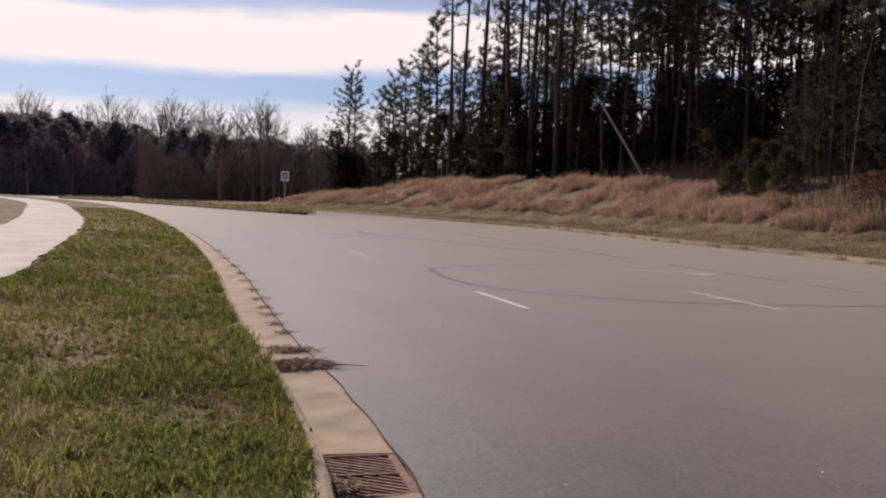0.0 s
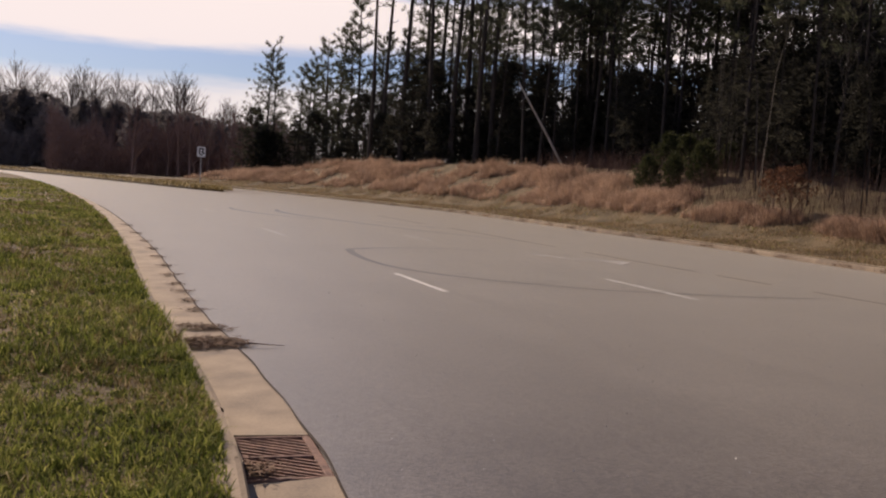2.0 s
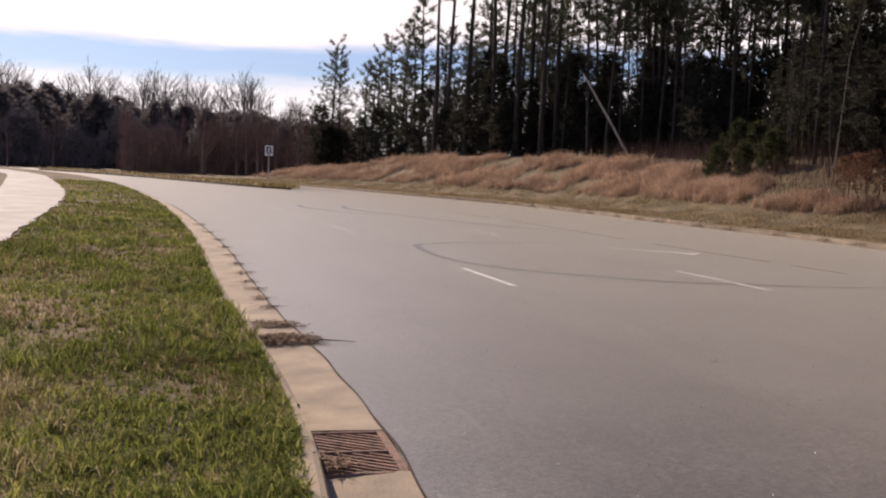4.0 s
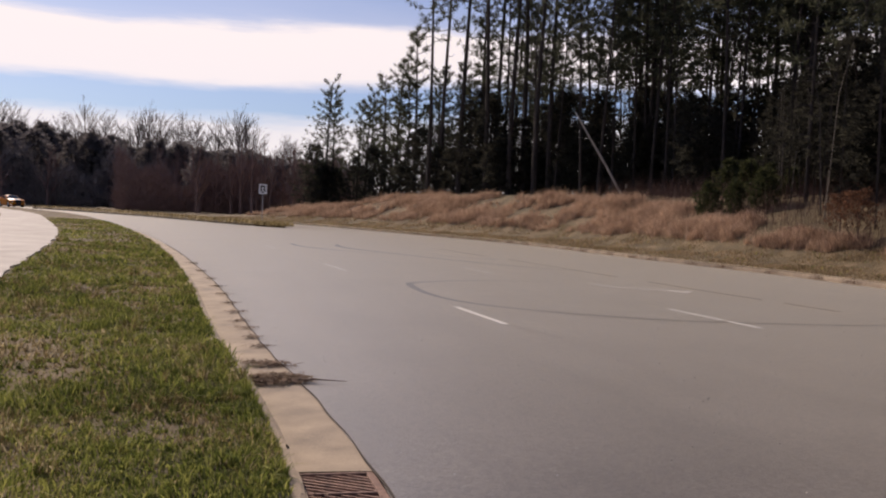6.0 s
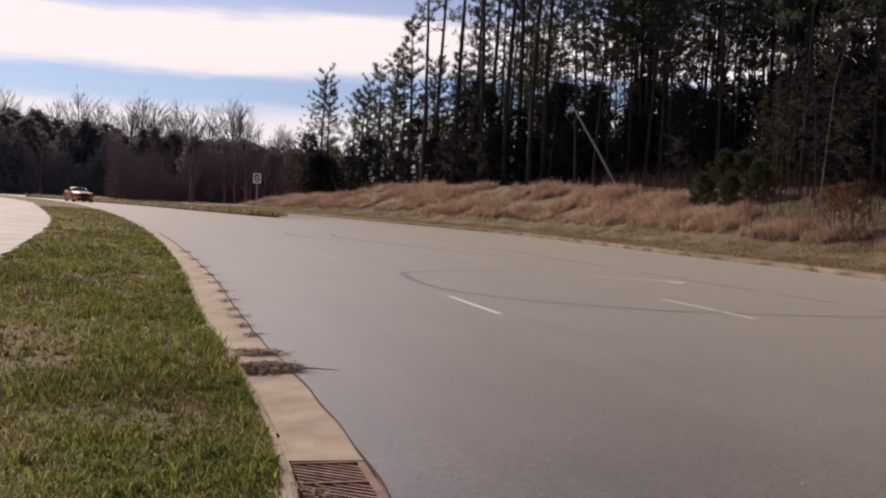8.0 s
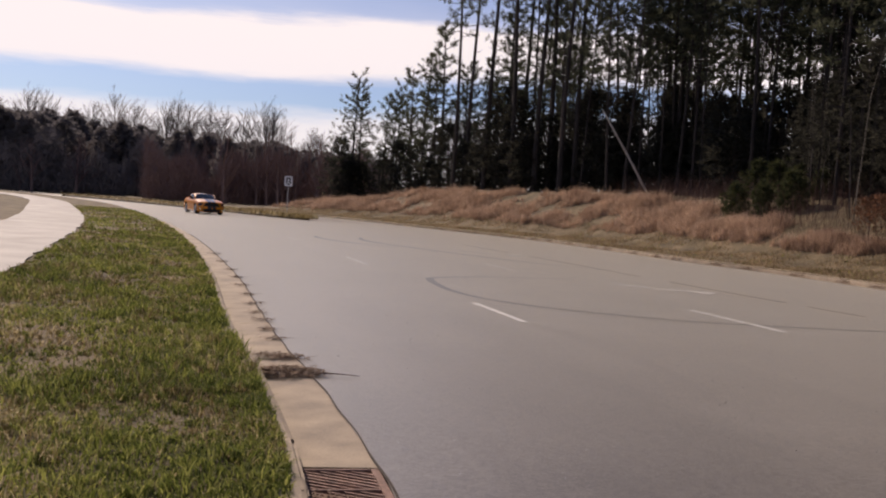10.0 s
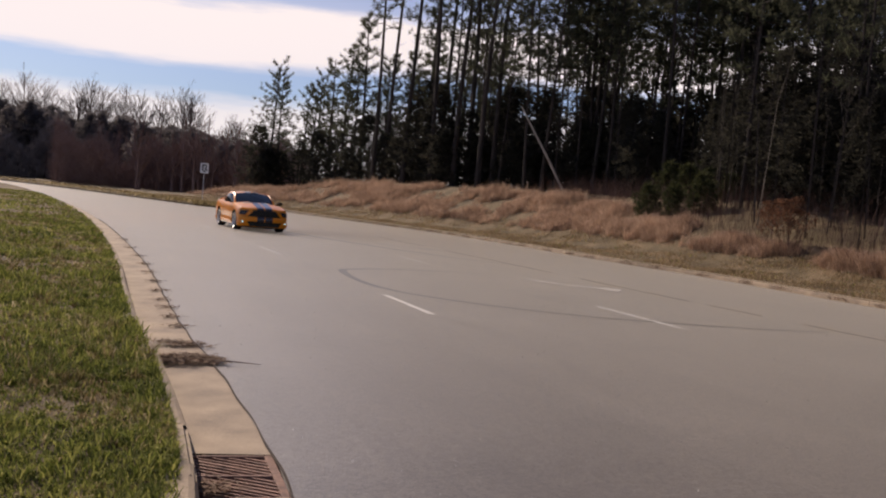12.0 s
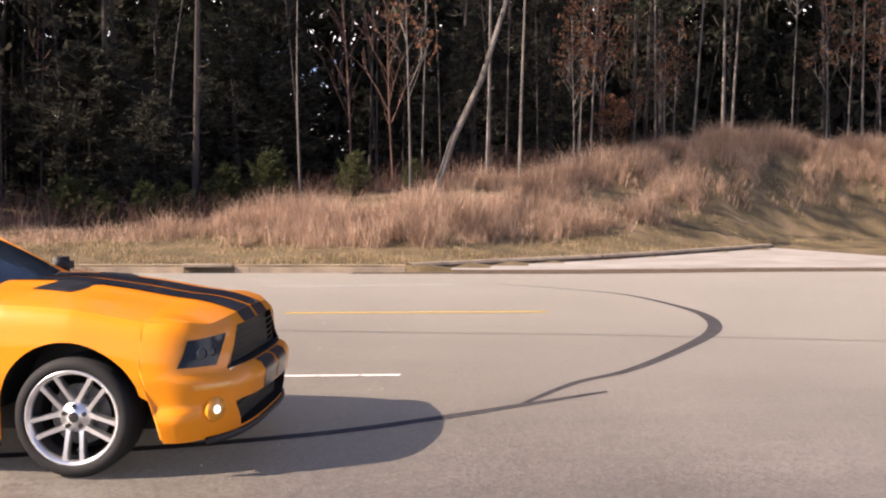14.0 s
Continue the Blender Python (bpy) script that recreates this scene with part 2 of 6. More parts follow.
# ---- plan of the road: x of each line against y, the way it runs ----
def curve(points):
    ys = np.array([p[1] for p in points], float)
    xs = np.array([p[0] for p in points], float)
    slope = np.gradient(xs, ys)

    def at(y):
        y = float(y)
        if y <= ys[0]:
            return xs[0] + slope[0] * (y - ys[0])
        if y >= ys[-1]:
            return xs[-1] + slope[-1] * (y - ys[-1])
        i = int(np.searchsorted(ys, y) - 1)
        i = min(max(i, 0), len(ys) - 2)
        h = ys[i + 1] - ys[i]
        t = (y - ys[i]) / h
        return ((2 * t**3 - 3 * t**2 + 1) * xs[i] + (t**3 - 2 * t**2 + t) * h * slope[i] + (-2 * t**3 + 3 * t**2) * xs[i + 1] + (t**3 - t**2) * h * slope[i + 1])
    return at


NEAR = curve([(14, -60), (2.4, -10), (0.58, 0), (0.0, 4.2), (-0.16, 5.1), (-0.36, 5.95), (-0.65, 7.05), (-1.03, 8.4), (-1.45, 9.75), (-2.2, 12.5), (-3.35, 16.9), (-4.75, 21.7), (-7.65, 31), (-11.8, 42.9), (-17.4, 57.3), (-25.6, 76.4), (-34.2, 92), (-46, 110), (-66, 136), (-110, 180)])
FAR = curve([(43, -60), (29.2, -20), (25.2, -10), (22.8, -4), (20.9, 0), (19.4, 4.2), (17.9, 8.3), (16.2, 12.9), (14.3, 18), (13.0, 23), (11.6, 30), (9.4, 37), (7.9, 43), (5.2, 52), (0.9, 61), (-3.0, 68.5), (-7.8, 78), (-17.5, 92), (-31, 110), (-55, 136), (-100, 180)])
LINE_D = curve([(9.5, -20), (6.7, -8), (4.9, 0), (3.58, 4.76), (0.73, 15.6), (-2.4, 26.3), (-5.5, 36.4), (-9.6, 48), (-15.5, 63)])
LINE_E = curve([(14.8, -20), (11.3, -8), (9.05, 0), (7.57, 5.28), (4.55, 16.8), (1.5, 27), (-1.8, 38)])
LINE_Y = curve([(20, -20), (16, -8), (13.85, 0), (12.6, 3.9), (11.2, 7.9), (9.4, 13.3), (6.9, 21), (4.0, 31), (0.2, 43), (-4.6, 58)])
LINE_W = curve([(24, -18), (18.4, 0), (16.05, 5.3), (13.2, 13), (10.8, 22), (8.5, 33), (4.7, 45), (-3, 60)])
PATH_R = curve([(-4.0, -60), (-4.4, 0), (-6.2, 13.6), (-6.85, 16), (-8.4, 21.2), (-10.9, 29.4), (-14.3, 39.1), (-19.2, 51.3), (-28.7, 73.4), (-37, 88), (-52, 108)])


def slope_cos(c, y):
    d = (c(y + 0.5) - c(y - 0.5))
    return 1 / math.sqrt(1 + d * d)


def smooth(a, b, v):
    v = min(max((v - a) / (b - a), 0.0), 1.0)
    return v * v * (3 - 2 * v)


def ease(a, b, v):
    v = np.clip((v - a) / (b - a), 0.0, 1.0)
    return v * v * (3 - 2 * v)


def mouth(y):
    """How far behind the channel the side road's kerb lies."""
    return np.interp(y, [-14, -11, -9, -7, -5.5, -4, -2.4, -0.47, 1.13, 2.5, 3.4], [11.6, 11.2, 10.5, 9.4, 8.1, 6.7, 5.1, 3.4, 2.2, 0.8, 0.0])


def bank(s, y):
    """Height of the ground s metres beyond the far kerb."""
    flat = ease(-0.3, 0.1, s - mouth(y) + 0.2)
    far_s, toe = s, mouth(y)
    s = np.maximum(s - toe, 0)
    rise = 0.10 * ease(0, 2.5, s) + (2.3 + 0.5 * ease(22, 40, y) + 1.5 * ease(4, -9, y)) * ease(toe + 2.0 - 1.2 * ease(4, -2, y), np.maximum(10.0 + 4.5 * ease(4, 0, y), toe + 7.0), far_s) + 0.9 * ease(10, 30, s)
    dip = 1 - 0.76 * np.exp(-((y - 13.5) / 8.0) ** 2) * (1 - 0.4 * ease(14, 30, s))
    far = 1 - 0.97 * ease(80, 112, y + 0.25 * s)
    rise = rise * (1 - 0.4 * np.exp(-((y - 24) / 9.0) ** 2) * ease(4.5, 9, s))
    return 0.15 * flat - 0.02 * (1 - flat) + rise * dip * far + (0.05 * np.sin(s * 1.1 + y * 0.35) + 0.04 * np.sin(y * 0.9 - s * 0.6)) * ease(1, 5, s)


def grass_top(y):
    """How far beyond the far kerb the tall grass reaches before the wood begins."""
    return np.interp(y, [-30, 0, 4, 8, 12, 15, 22, 30, 36, 45, 60], [10, 9.6, 8.5, 7.5, 6, 4.8, 4.2, 4.5, 5.3, 6.8, 8.6])


def verge(s, y):
    """Height of the ground s metres behind the near kerb."""
    return 0.15 + 0.03 * ease(0, 2, s) + (0.014 * np.sin(s * 2.3 + y * 1.1) + 0.012 * np.sin(y * 1.9 - s * 1.2)) * ease(0.1, 1, s) + 0.003 * np.maximum(s - 25, 0)


TAB_Y = np.arange(-70, 200, 0.25)
TAB_N, TAB_F = np.array([NEAR(v) for v in TAB_Y]), np.array([FAR(v) for v in TAB_Y])
TAB_NC = 1 / np.sqrt(1 + np.gradient(TAB_N, TAB_Y) ** 2)
TAB_FC = 1 / np.sqrt(1 + np.gradient(TAB_F, TAB_Y) ** 2)


def ground_z(x, y):
    """Height of the ground under x, y (numbers or arrays)."""
    a, b = np.interp(y, TAB_Y, TAB_N), np.interp(y, TAB_Y, TAB_F)
    left = verge(np.maximum(a - 0.66 - x, 0) * np.interp(y, TAB_Y, TAB_NC), y)
    right = bank(np.maximum(x - b - 0.16, 0) * np.interp(y, TAB_Y, TAB_FC), y)
    return np.where(x < a - 0.66, left, np.where(x > b + 0.16, right, 0.0))


def beyond(s, y):
    """The place s metres beyond the far kerb, at that y."""
    return np.interp(y, TAB_Y, TAB_F) + 0.16 + s / np.interp(y, TAB_Y, TAB_FC), y


# ---- mesh helpers ----
def mesh_object(name, verts, faces, mat, parent=None, smooth_shade=False):
    me = bpy.data.meshes.new(name)
    me.from_pydata([tuple(v) for v in verts], [], faces)
    me.materials.append(mat)
    if smooth_shade:
        me.polygons.foreach_set("use_smooth", [True] * len(me.polygons))
    me.update()
    ob = new(name, me)
    ob.parent = parent
    return ob


def part(name, bm, mat, parent, label="", shade=False):
    me = bpy.data.meshes.new(name)
    bm.normal_update()
    bm.to_mesh(me)
    bm.free()
    me.materials.append(mat)
    if shade:
        me.polygons.foreach_set("use_smooth", [True] * len(me.polygons))
    ob = new(name, me)
    ob.parent = parent
    if label:
        ob["label"] = label
    return ob


def strip(name, rows, mat, parent=None):
    """A sheet from rows of points, each row as long as the next."""
    n = len(rows[0])
    verts = [p for r in rows for p in r]
    faces = [(i * n + j, i * n + j + 1, (i + 1) * n + j + 1, (i + 1) * n + j) for i in range(len(rows) - 1) for j in range(n - 1)]
    return mesh_object(name, verts, faces, mat, parent)


def stations(a, b, near=0.5, grow=0.025):
    ys, y = [], a
    while y < b:
        ys.append(y)
        y += max(near, abs(y) * grow)
    return ys + [b]


# ---- ground, road, kerbs ----
def build_ground():
    rows = []
    left = [400, 250, 160, 110, 80, 60, 45, 34, 26, 20, 16, 13, 10.5, 8.5, 7, 5.6, 4.4, 3.4, 2.5, 1.8, 1.2, 0.7, 0.3, 0.0]
    right = [0, 0.4, 1, 1.7, 2.5, 3.4, 4.4, 5.5, 6.7, 8, 9.5, 11, 12.5, 14, 16, 18, 20, 23, 26, 30, 34, 45, 60, 90, 140, 220, 400]
    for y in [-300, -140] + stations(-60, 180, 0.8, 0.03) + [230, 320, 480, 800]:
        a, b = NEAR(min(y, 180)), FAR(min(y, 180))
        ca, cb = slope_cos(NEAR, min(y, 179)), slope_cos(FAR, min(y, 179))
        row = [(a - 0.66 - s / ca, y, verge(s, y)) for s in left]
        row += [(a - 0.62, y, -0.2), (b + 0.12, y, -0.2)]
        row += [(b + 0.16 + s / cb, y, bank(s, y)) for s in right]
        rows.append(row)
    ob = strip("ground", rows, M["soil"])
    ob.data.polygons.foreach_set("use_smooth", [True] * len(ob.data.polygons))
    return tagged(ob, "patchy mown grass and soil beside the road, rising to a bank", "ground", kind="structure")


def build_road():
    rows = []
    for y in stations(-60, 180, 1.0, 0.03):
        a, b = NEAR(y), FAR(y)
        rows.append([(a + (b - a) * k / 14, y, 0.0) for k in range(15)])
    ob = strip("road", rows, M["asphalt"])
    lanes = ob.data.uv_layers.new(name="lanes")
    for loop in ob.data.loops:
        co = ob.data.vertices[loop.vertex_index].co
        lanes.data[loop.index].uv = (co.x - 0.5 * (NEAR(co.y) + FAR(co.y)), co.y)
    tagged(ob, "pale grey worn asphalt of a wide curving road", "road", kind="structure")


def kerb_run(name, line, sign, label, mat, y0, y1, gutter=0.46, gap=None):
    """Gutter pan and upright kerb as cast lengths with joints, on one side of the road."""
    holder = tagged(new(name), label, "kerb", kind="structure")
    y = y0
    while y < y1:
        step = 3.0 if y < 40 else 6.0
        e = min(y + step, y1)
        if gap and not (e <= gap[0] or y >= gap[1]):
            if y < gap[0]:
                e = gap[0]
            else:
                y = gap[1]
                continue
        rows = []
        for k in range(7):
            yy = y + 0.006 + (e - y - 0.012) * k / 6
            x, c = line(yy), slope_cos(line, yy)
            prof = [(0, -0.1), (0, 0.004), (gutter, -0.018), (gutter + 0.02, 0.10), (gutter + 0.04, 0.142), (gutter + 0.07, 0.155), (gutter + 0.18, 0.157), (gutter + 0.2, 0.14), (gutter + 0.2, -0.1)]
            rows.append([(x + sign * s / c, yy, z) for s, z in prof])
        strip("kerb_length", rows, mat, holder)
        y = e
    return holder


def dash(line, y0, y1, width, mat, name, label, parent=None, z=0.005):
    rows = []
    n = max(2, int((y1 - y0) / 0.4))
    for k in range(n + 1):
        y = y0 + (y1 - y0) * k / n
        x, c = line(y), slope_cos(line, y)
        rows.append([(x - width / 2 / c, y, z), (x + width / 2 / c, y, z)])
    return tagged(strip(name, rows, mat, parent), label, "road marking", kind="structure")


def ribbon(name, pts, widths, mat, label, z=0.0025):
    """A tyre mark: a flat ribbon along a smooth line through points."""
    fine, wid = [], []
    n = len(pts)
    for i in range(n - 1):
        p0, p1, p2, p3 = (Vector(pts[min(max(j, 0), n - 1)]) for j in (i - 1, i, i + 1, i + 2))
        for k in range(8):
            t = k / 8
            fine.append(0.5 * ((2 * p1) + (p2 - p0) * t + (2 * p0 - 5 * p1 + 4 * p2 - p3) * t * t + (3 * p1 - p0 - 3 * p2 + p3) * t**3))
            wid.append(widths[i] + (widths[i + 1] - widths[i]) * t)
    fine.append(Vector(pts[-1])); wid.append(widths[-1])
    rows = []
    for i, p in enumerate(fine):
        d = (fine[min(i + 1, len(fine) - 1)] - fine[max(i - 1, 0)]).normalized()
        q = Vector((-d.y, d.x)) * wid[i] / 2
        rows.append([(p.x + q.x, p.y + q.y, z), (p.x - q.x, p.y - q.y, z)])
    return tagged(strip(name, rows, mat), label, "tyre mark", kind="structure")


build_ground()
build_road()
kerb_run("kerb_near", NEAR, -1, "stained tan concrete kerb and gutter along grass", M["concrete"], -30, 120, gap=(4.86, 5.62))
kerb_run("kerb_far", FAR, 1, "weathered concrete kerb below a brown grass bank", M["concrete"], 3.6, 120, 0.12, gap=(6.88, 7.80))
PLAIN = ((LINE_D, [(-7.6, 3.0), (2.62, 2.14), (13.4, 2.3), (23.7, 2.6), (34.4, 2.3), (45, 2.6)], 0.11), (LINE_E, [(-9, 4), (1.52, 2.15), (3.82, 1.45), (14.1, 0.9), (15.1, 1.65), (24.9, 2.1)], 0.10))
for line, starts, w in PLAIN:
    for y0, l in starts:
        n = max(1, round(l / 0.36))                    # the paint has cracked across into short lengths
        for k in range(n):
            dash(line, y0 + l * k / n + 0.012, y0 + l * (k + 1) / n, w * random.uniform(0.92, 1.05), M["white_paint"], "lane_dash", "short white painted lane dash on asphalt, cracked across")
dash(LINE_Y, 0.4, 3.9, 0.15, M["yellow_paint"], "yellow_line", "yellow centre line on asphalt")
for y0, y1 in ((5.0, 5.9), (6.3, 7.6), (8.3, 9.0), (9.2, 10.9), (11.6, 13.2), (13.5, 16.5), (17.5, 19), (19.6, 24), (25.5, 33), (35, 40)):
    dash(LINE_Y, y0, y1, random.uniform(0.07, 0.11), M["worn_yellow"], "yellow_line", "faded, half-gone yellow centre line on asphalt", z=0.003)
dash(LINE_W, 2.2, 5.3, 0.10, M["white_paint"], "lane_dash", "short white painted lane dash on asphalt")
dash(LINE_W, 13, 45, 0.08, M["worn_paint"], "edge_line", "worn pale edge line on asphalt")


# ---- loose geometry: blades, leaves, twigs ----
def rng_mesh(name, verts, faces, mat, parent=None):
    me = bpy.data.meshes.new(name)
    nv, nf, k = len(verts), len(faces), faces.shape[1]
    me.vertices.add(nv)
    me.vertices.foreach_set("co", np.asarray(verts, np.float32).ravel())
    me.loops.add(nf * k)
    me.loops.foreach_set("vertex_index", np.asarray(faces, np.int32).ravel())
    me.polygons.add(nf)
    me.polygons.foreach_set("loop_start", np.arange(0, nf * k, k, dtype=np.int32))
    me.materials.append(mat)
    me.update(calc_edges=True)
    me.validate()
    ob = new(name, me)
    ob.parent = parent
    return ob


def blade_arrays(base, height, width, lean, rng):
    """Curved blades of three triangles: base points, heights, widths and how far the tip leans out."""
    n = len(base)
    a, b = rng.uniform(0, 2 * np.pi, n), rng.uniform(0, 2 * np.pi, n)
    side = np.stack([np.cos(a), np.sin(a), np.zeros(n)], 1) * (width / 2)[:, None]
    out = np.stack([np.cos(b), np.sin(b), np.zeros(n)], 1) * (lean * height)[:, None]
    up = np.zeros((n, 3)); up[:, 2] = height
    mid = base + up * 0.6 + out * 0.3
    tip = base + up * np.sqrt(np.maximum(1 - 0.5 * lean**2, 0.15))[:, None] + out
    v = np.stack([base - side, base + side, mid - side * 0.7, mid + side * 0.7, tip], 1).reshape(-1, 3)
    i = np.arange(n)[:, None] * 5
    f = np.concatenate([i + np.array([[0, 1, 3]]), i + np.array([[0, 3, 2]]), i + np.array([[2, 3, 4]])])
    return v, f


def build_verge_grass():
    rng = np.random.default_rng(3)
    for name, mat, label, dry in (("green_grass", "green_blade", "patchy green winter grass on the verge", False), ("dry_grass", "straw_blade", "dead straw-coloured grass among the green on the verge", True)):
        base, hh, ww = [], [], []
        for y0, y1, per, h, w in ((-9, 1.2, 1000, 0.055, 0.012), (1.2, 7, 2300, 0.052, 0.0085), (7, 12, 1250, 0.055, 0.0115), (12, 19, 800, 0.055, 0.0155), (19, 30, 380, 0.055, 0.023), (30, 60, 130, 0.055, 0.036)):
            k = int((y1 - y0) * 8 * per * (0.5 if dry else 0.9))
            y = rng.uniform(y0, y1, k)
            edge = np.interp(y, TAB_Y, TAB_N) - 0.585
            x = edge - rng.uniform(0, 1, k) ** 1.2 * np.minimum(9, 5.2 + 0.25 * y)
            left = np.array([PATH_R(v) for v in np.linspace(-5, 65, 141)])
            keep = x > np.interp(y, np.linspace(-5, 65, 141), left) + 0.05
            patch = np.sin(x * 1.1 + 1.3 * np.sin(y * 0.7)) + np.sin(y * 1.7 + 2 * np.sin(x * 0.9)) + 0.9 * np.sin(x * 4.1 + y * 3.3) + 0.5 * np.sin(x * 9.7 - y * 7.9) + rng.normal(0, 0.5, k)
            patch -= 1.0 * np.exp(-((edge - x) / 0.5))           # greener along the kerb
            keep &= (patch > -0.1) if dry else (patch < 0.95)
            bare = np.sin(x * 2.3 + 1.9 * np.sin(y * 1.9)) + np.sin(y * 3.1 - 1.4 * x)
            keep &= rng.uniform(0, 1, k) < np.where(bare > 1.3, 0.5, 0.92)      # thin, brown spots
            x, y = x[keep], y[keep]
            base.append(np.stack([x, y, np.maximum(ground_z(x, y), 0.15) - 0.004], 1))
            tall = 1 + 0.58 * np.sin(x * 3.1 + 2 * np.sin(y * 2.3)) * np.sin(y * 2.7 - x)
            hh.append(h * tall * (1 + 0.5 * np.sin(x * 13.1 + 3 * np.sin(y * 5.3)) * np.sin(y * 11.7 - x * 4)) * rng.uniform(0.45, 1.4, len(x))); ww.append(w * rng.uniform(0.7, 1.4, len(x)))
        for y0, y1, per in ((1.2, 8, 46), (8, 16, 26), (16, 30, 9)):            # loose tufts that stand above the sward
            k = int((y1 - y0) * 8 * per * (0.24 if dry else 0.75))
            cy = rng.uniform(y0, y1, k)
            edge = np.interp(cy, TAB_Y, TAB_N) - 0.62
            cx = edge - rng.uniform(0, 1, k) ** 1.25 * np.minimum(9, 5.2 + 0.25 * cy)
            big = rng.uniform(0.5, 1.5, k) * (1 + 0.5 * np.sin(cx * 2.1 + 1.7 * np.sin(cy * 1.4)))
            q = np.repeat(np.arange(k), 20)
            ang, rad = rng.uniform(0, 2 * np.pi, len(q)), np.abs(rng.normal(0, 0.038, len(q))) * big[q]
            x, y = np.minimum(cx[q] + rad * np.cos(ang), np.interp(cy[q], TAB_Y, TAB_N) - 0.6), cy[q] + rad * np.sin(ang)
            keep = x > np.interp(y, np.linspace(-5, 65, 141), left) + 0.05
            x, y, q = x[keep], y[keep], q[keep]
            base.append(np.stack([x, y, np.maximum(ground_z(x, y), 0.15) - 0.004], 1))
            hh.append(0.075 * big[q] * rng.uniform(0.5, 1.3, len(x))); ww.append(np.interp(y, [2, 8, 30], [0.006, 0.010, 0.024]) * rng.uniform(0.6, 1.3, len(x)))
        base, hh, ww = np.concatenate(base), np.concatenate(hh), np.concatenate(ww)
        v, f = blade_arrays(base, hh, ww, rng.uniform(0.35, 1.4 if dry else 1.25, len(base)), rng)
        tagged(rng_mesh(name, v, f, M[mat]), label, "grass", kind="stuff")


def build_bank_grass():
    rng = np.random.default_rng(5)
    # tall dry clumps on the bank, in billows with hollows between
    n = 13000
    y = np.where(rng.uniform(0, 1, n) < 0.62, rng.uniform(-28, 32, n), rng.uniform(30, 98, n))
    top = grass_top(y)
    first = np.interp(y, [0, 5, 9, 13, 18, 25, 40, 60], [3.0, 3.2, 3.6, 3.9, 4.1, 4.0, 4.2, 4.0])
    first = np.minimum(first, top - 0.5)
    s = first + rng.uniform(0, 1, n) ** 0.9 * (top - first)
    billow = np.sin(y * 0.8 + s) + np.sin(y * 0.31 - 1.3 * s) + 0.8 * np.sin(y * 1.9 + 1.3 * np.sin(s * 1.6))
    keep = (billow + rng.normal(0, 0.5, n) > -0.75) & ~((y < 2) & (s < 3.4 + 0.10 * (2 - y)) & (rng.uniform(0, 1, n) < 0.6))
    keep &= ~((y > 9.3) & (y < 16.5) & (rng.uniform(0, 1, n) < 0.72))           # short, trodden ground before the dark trees
    y, s, billow = y[keep], s[keep], billow[keep]
    x, y = beyond(s + mouth(y), y)
    n = len(x)
    tall = (0.68 + 0.17 * billow) * rng.uniform(0.5, 1.2, n) * np.where((y > 9.3) & (y < 16.5), 0.6, 1.0) * np.interp(y, [2, 6, 30, 60], [1.15, 1.0, 0.86, 0.8])
    tall = np.maximum(tall, 0.22)
    per = 40
    k = np.repeat(np.arange(n), per)
    a, r = rng.uniform(0, 2 * np.pi, n * per), np.abs(rng.normal(0, 0.15, n * per))
    bx, by = x[k] + r * np.cos(a), y[k] + r * np.sin(a)
    base = np.stack([bx, by, ground_z(bx, by) - 0.02], 1)
    v, f = blade_arrays(base, tall[k] * rng.uniform(0.4, 1.15, n * per), rng.uniform(0.005, 0.015, n * per) * np.interp(by, [10, 45], [1.0, 1.8]), rng.uniform(0.15, 1.35, n * per), rng)
    tagged(rng_mesh("broom_grass", v, f, M["broom"]), "tall dry reddish-tan broom grass in clumps on the bank", "grass", kind="stuff")
    # short mown strip behind the far kerb
    for name, mat, cnt, label in (("mown_dry_grass", "mown_blade", 120000, "short dry mown grass behind the far kerb"), ("mown_green_grass", "green_blade", 7000, "sparse short green grass behind the far kerb")):
        y = np.where(rng.uniform(0, 1, cnt) < 0.6, rng.uniform(-20, 32, cnt), rng.uniform(30, 95, cnt))
        s = rng.uniform(0.02, 1, cnt) * np.where(np.abs(y - 15) < 8, 6.0, np.where(y < 2, 6.0, 4.8)) + 0.05
        x, y = beyond(s + mouth(y), y)
        base = np.stack([x, y, ground_z(x, y) - 0.01], 1)
        v, f = blade_arrays(base, rng.uniform(0.03, 0.12, cnt) * (1 + 0.5 * np.sin(x * 1.7 + 2 * np.sin(y))), rng.uniform(0.008, 0.02, cnt) * np.interp(y, [10, 50], [1.0, 2.4]), rng.uniform(0.2, 1.0, cnt), rng)
        tagged(rng_mesh(name, v, f, M[mat]), label, "grass", kind="stuff")


# ---- trees ----
def tube(bm, pts, radii, seg=6):
    rings = []
    for i, p in enumerate(pts):
        d = (pts[min(i + 1, len(pts) - 1)] - pts[max(i - 1, 0)]).normalized()
        u = d.orthogonal().normalized()
        w = d.cross(u)
        rings.append([bm.verts.new(p + (u * math.cos(2 * math.pi * k / seg) + w * math.sin(2 * math.pi * k / seg)) * radii[i]) for k in range(seg)])
    for a, b in zip(rings, rings[1:]):
        for k in range(seg):
            bm.faces.new((a[k], a[(k + 1) % seg], b[(k + 1) % seg], b[k]))
    bm.faces.new(rings[-1])
    bm.faces.new(rings[0][::-1])


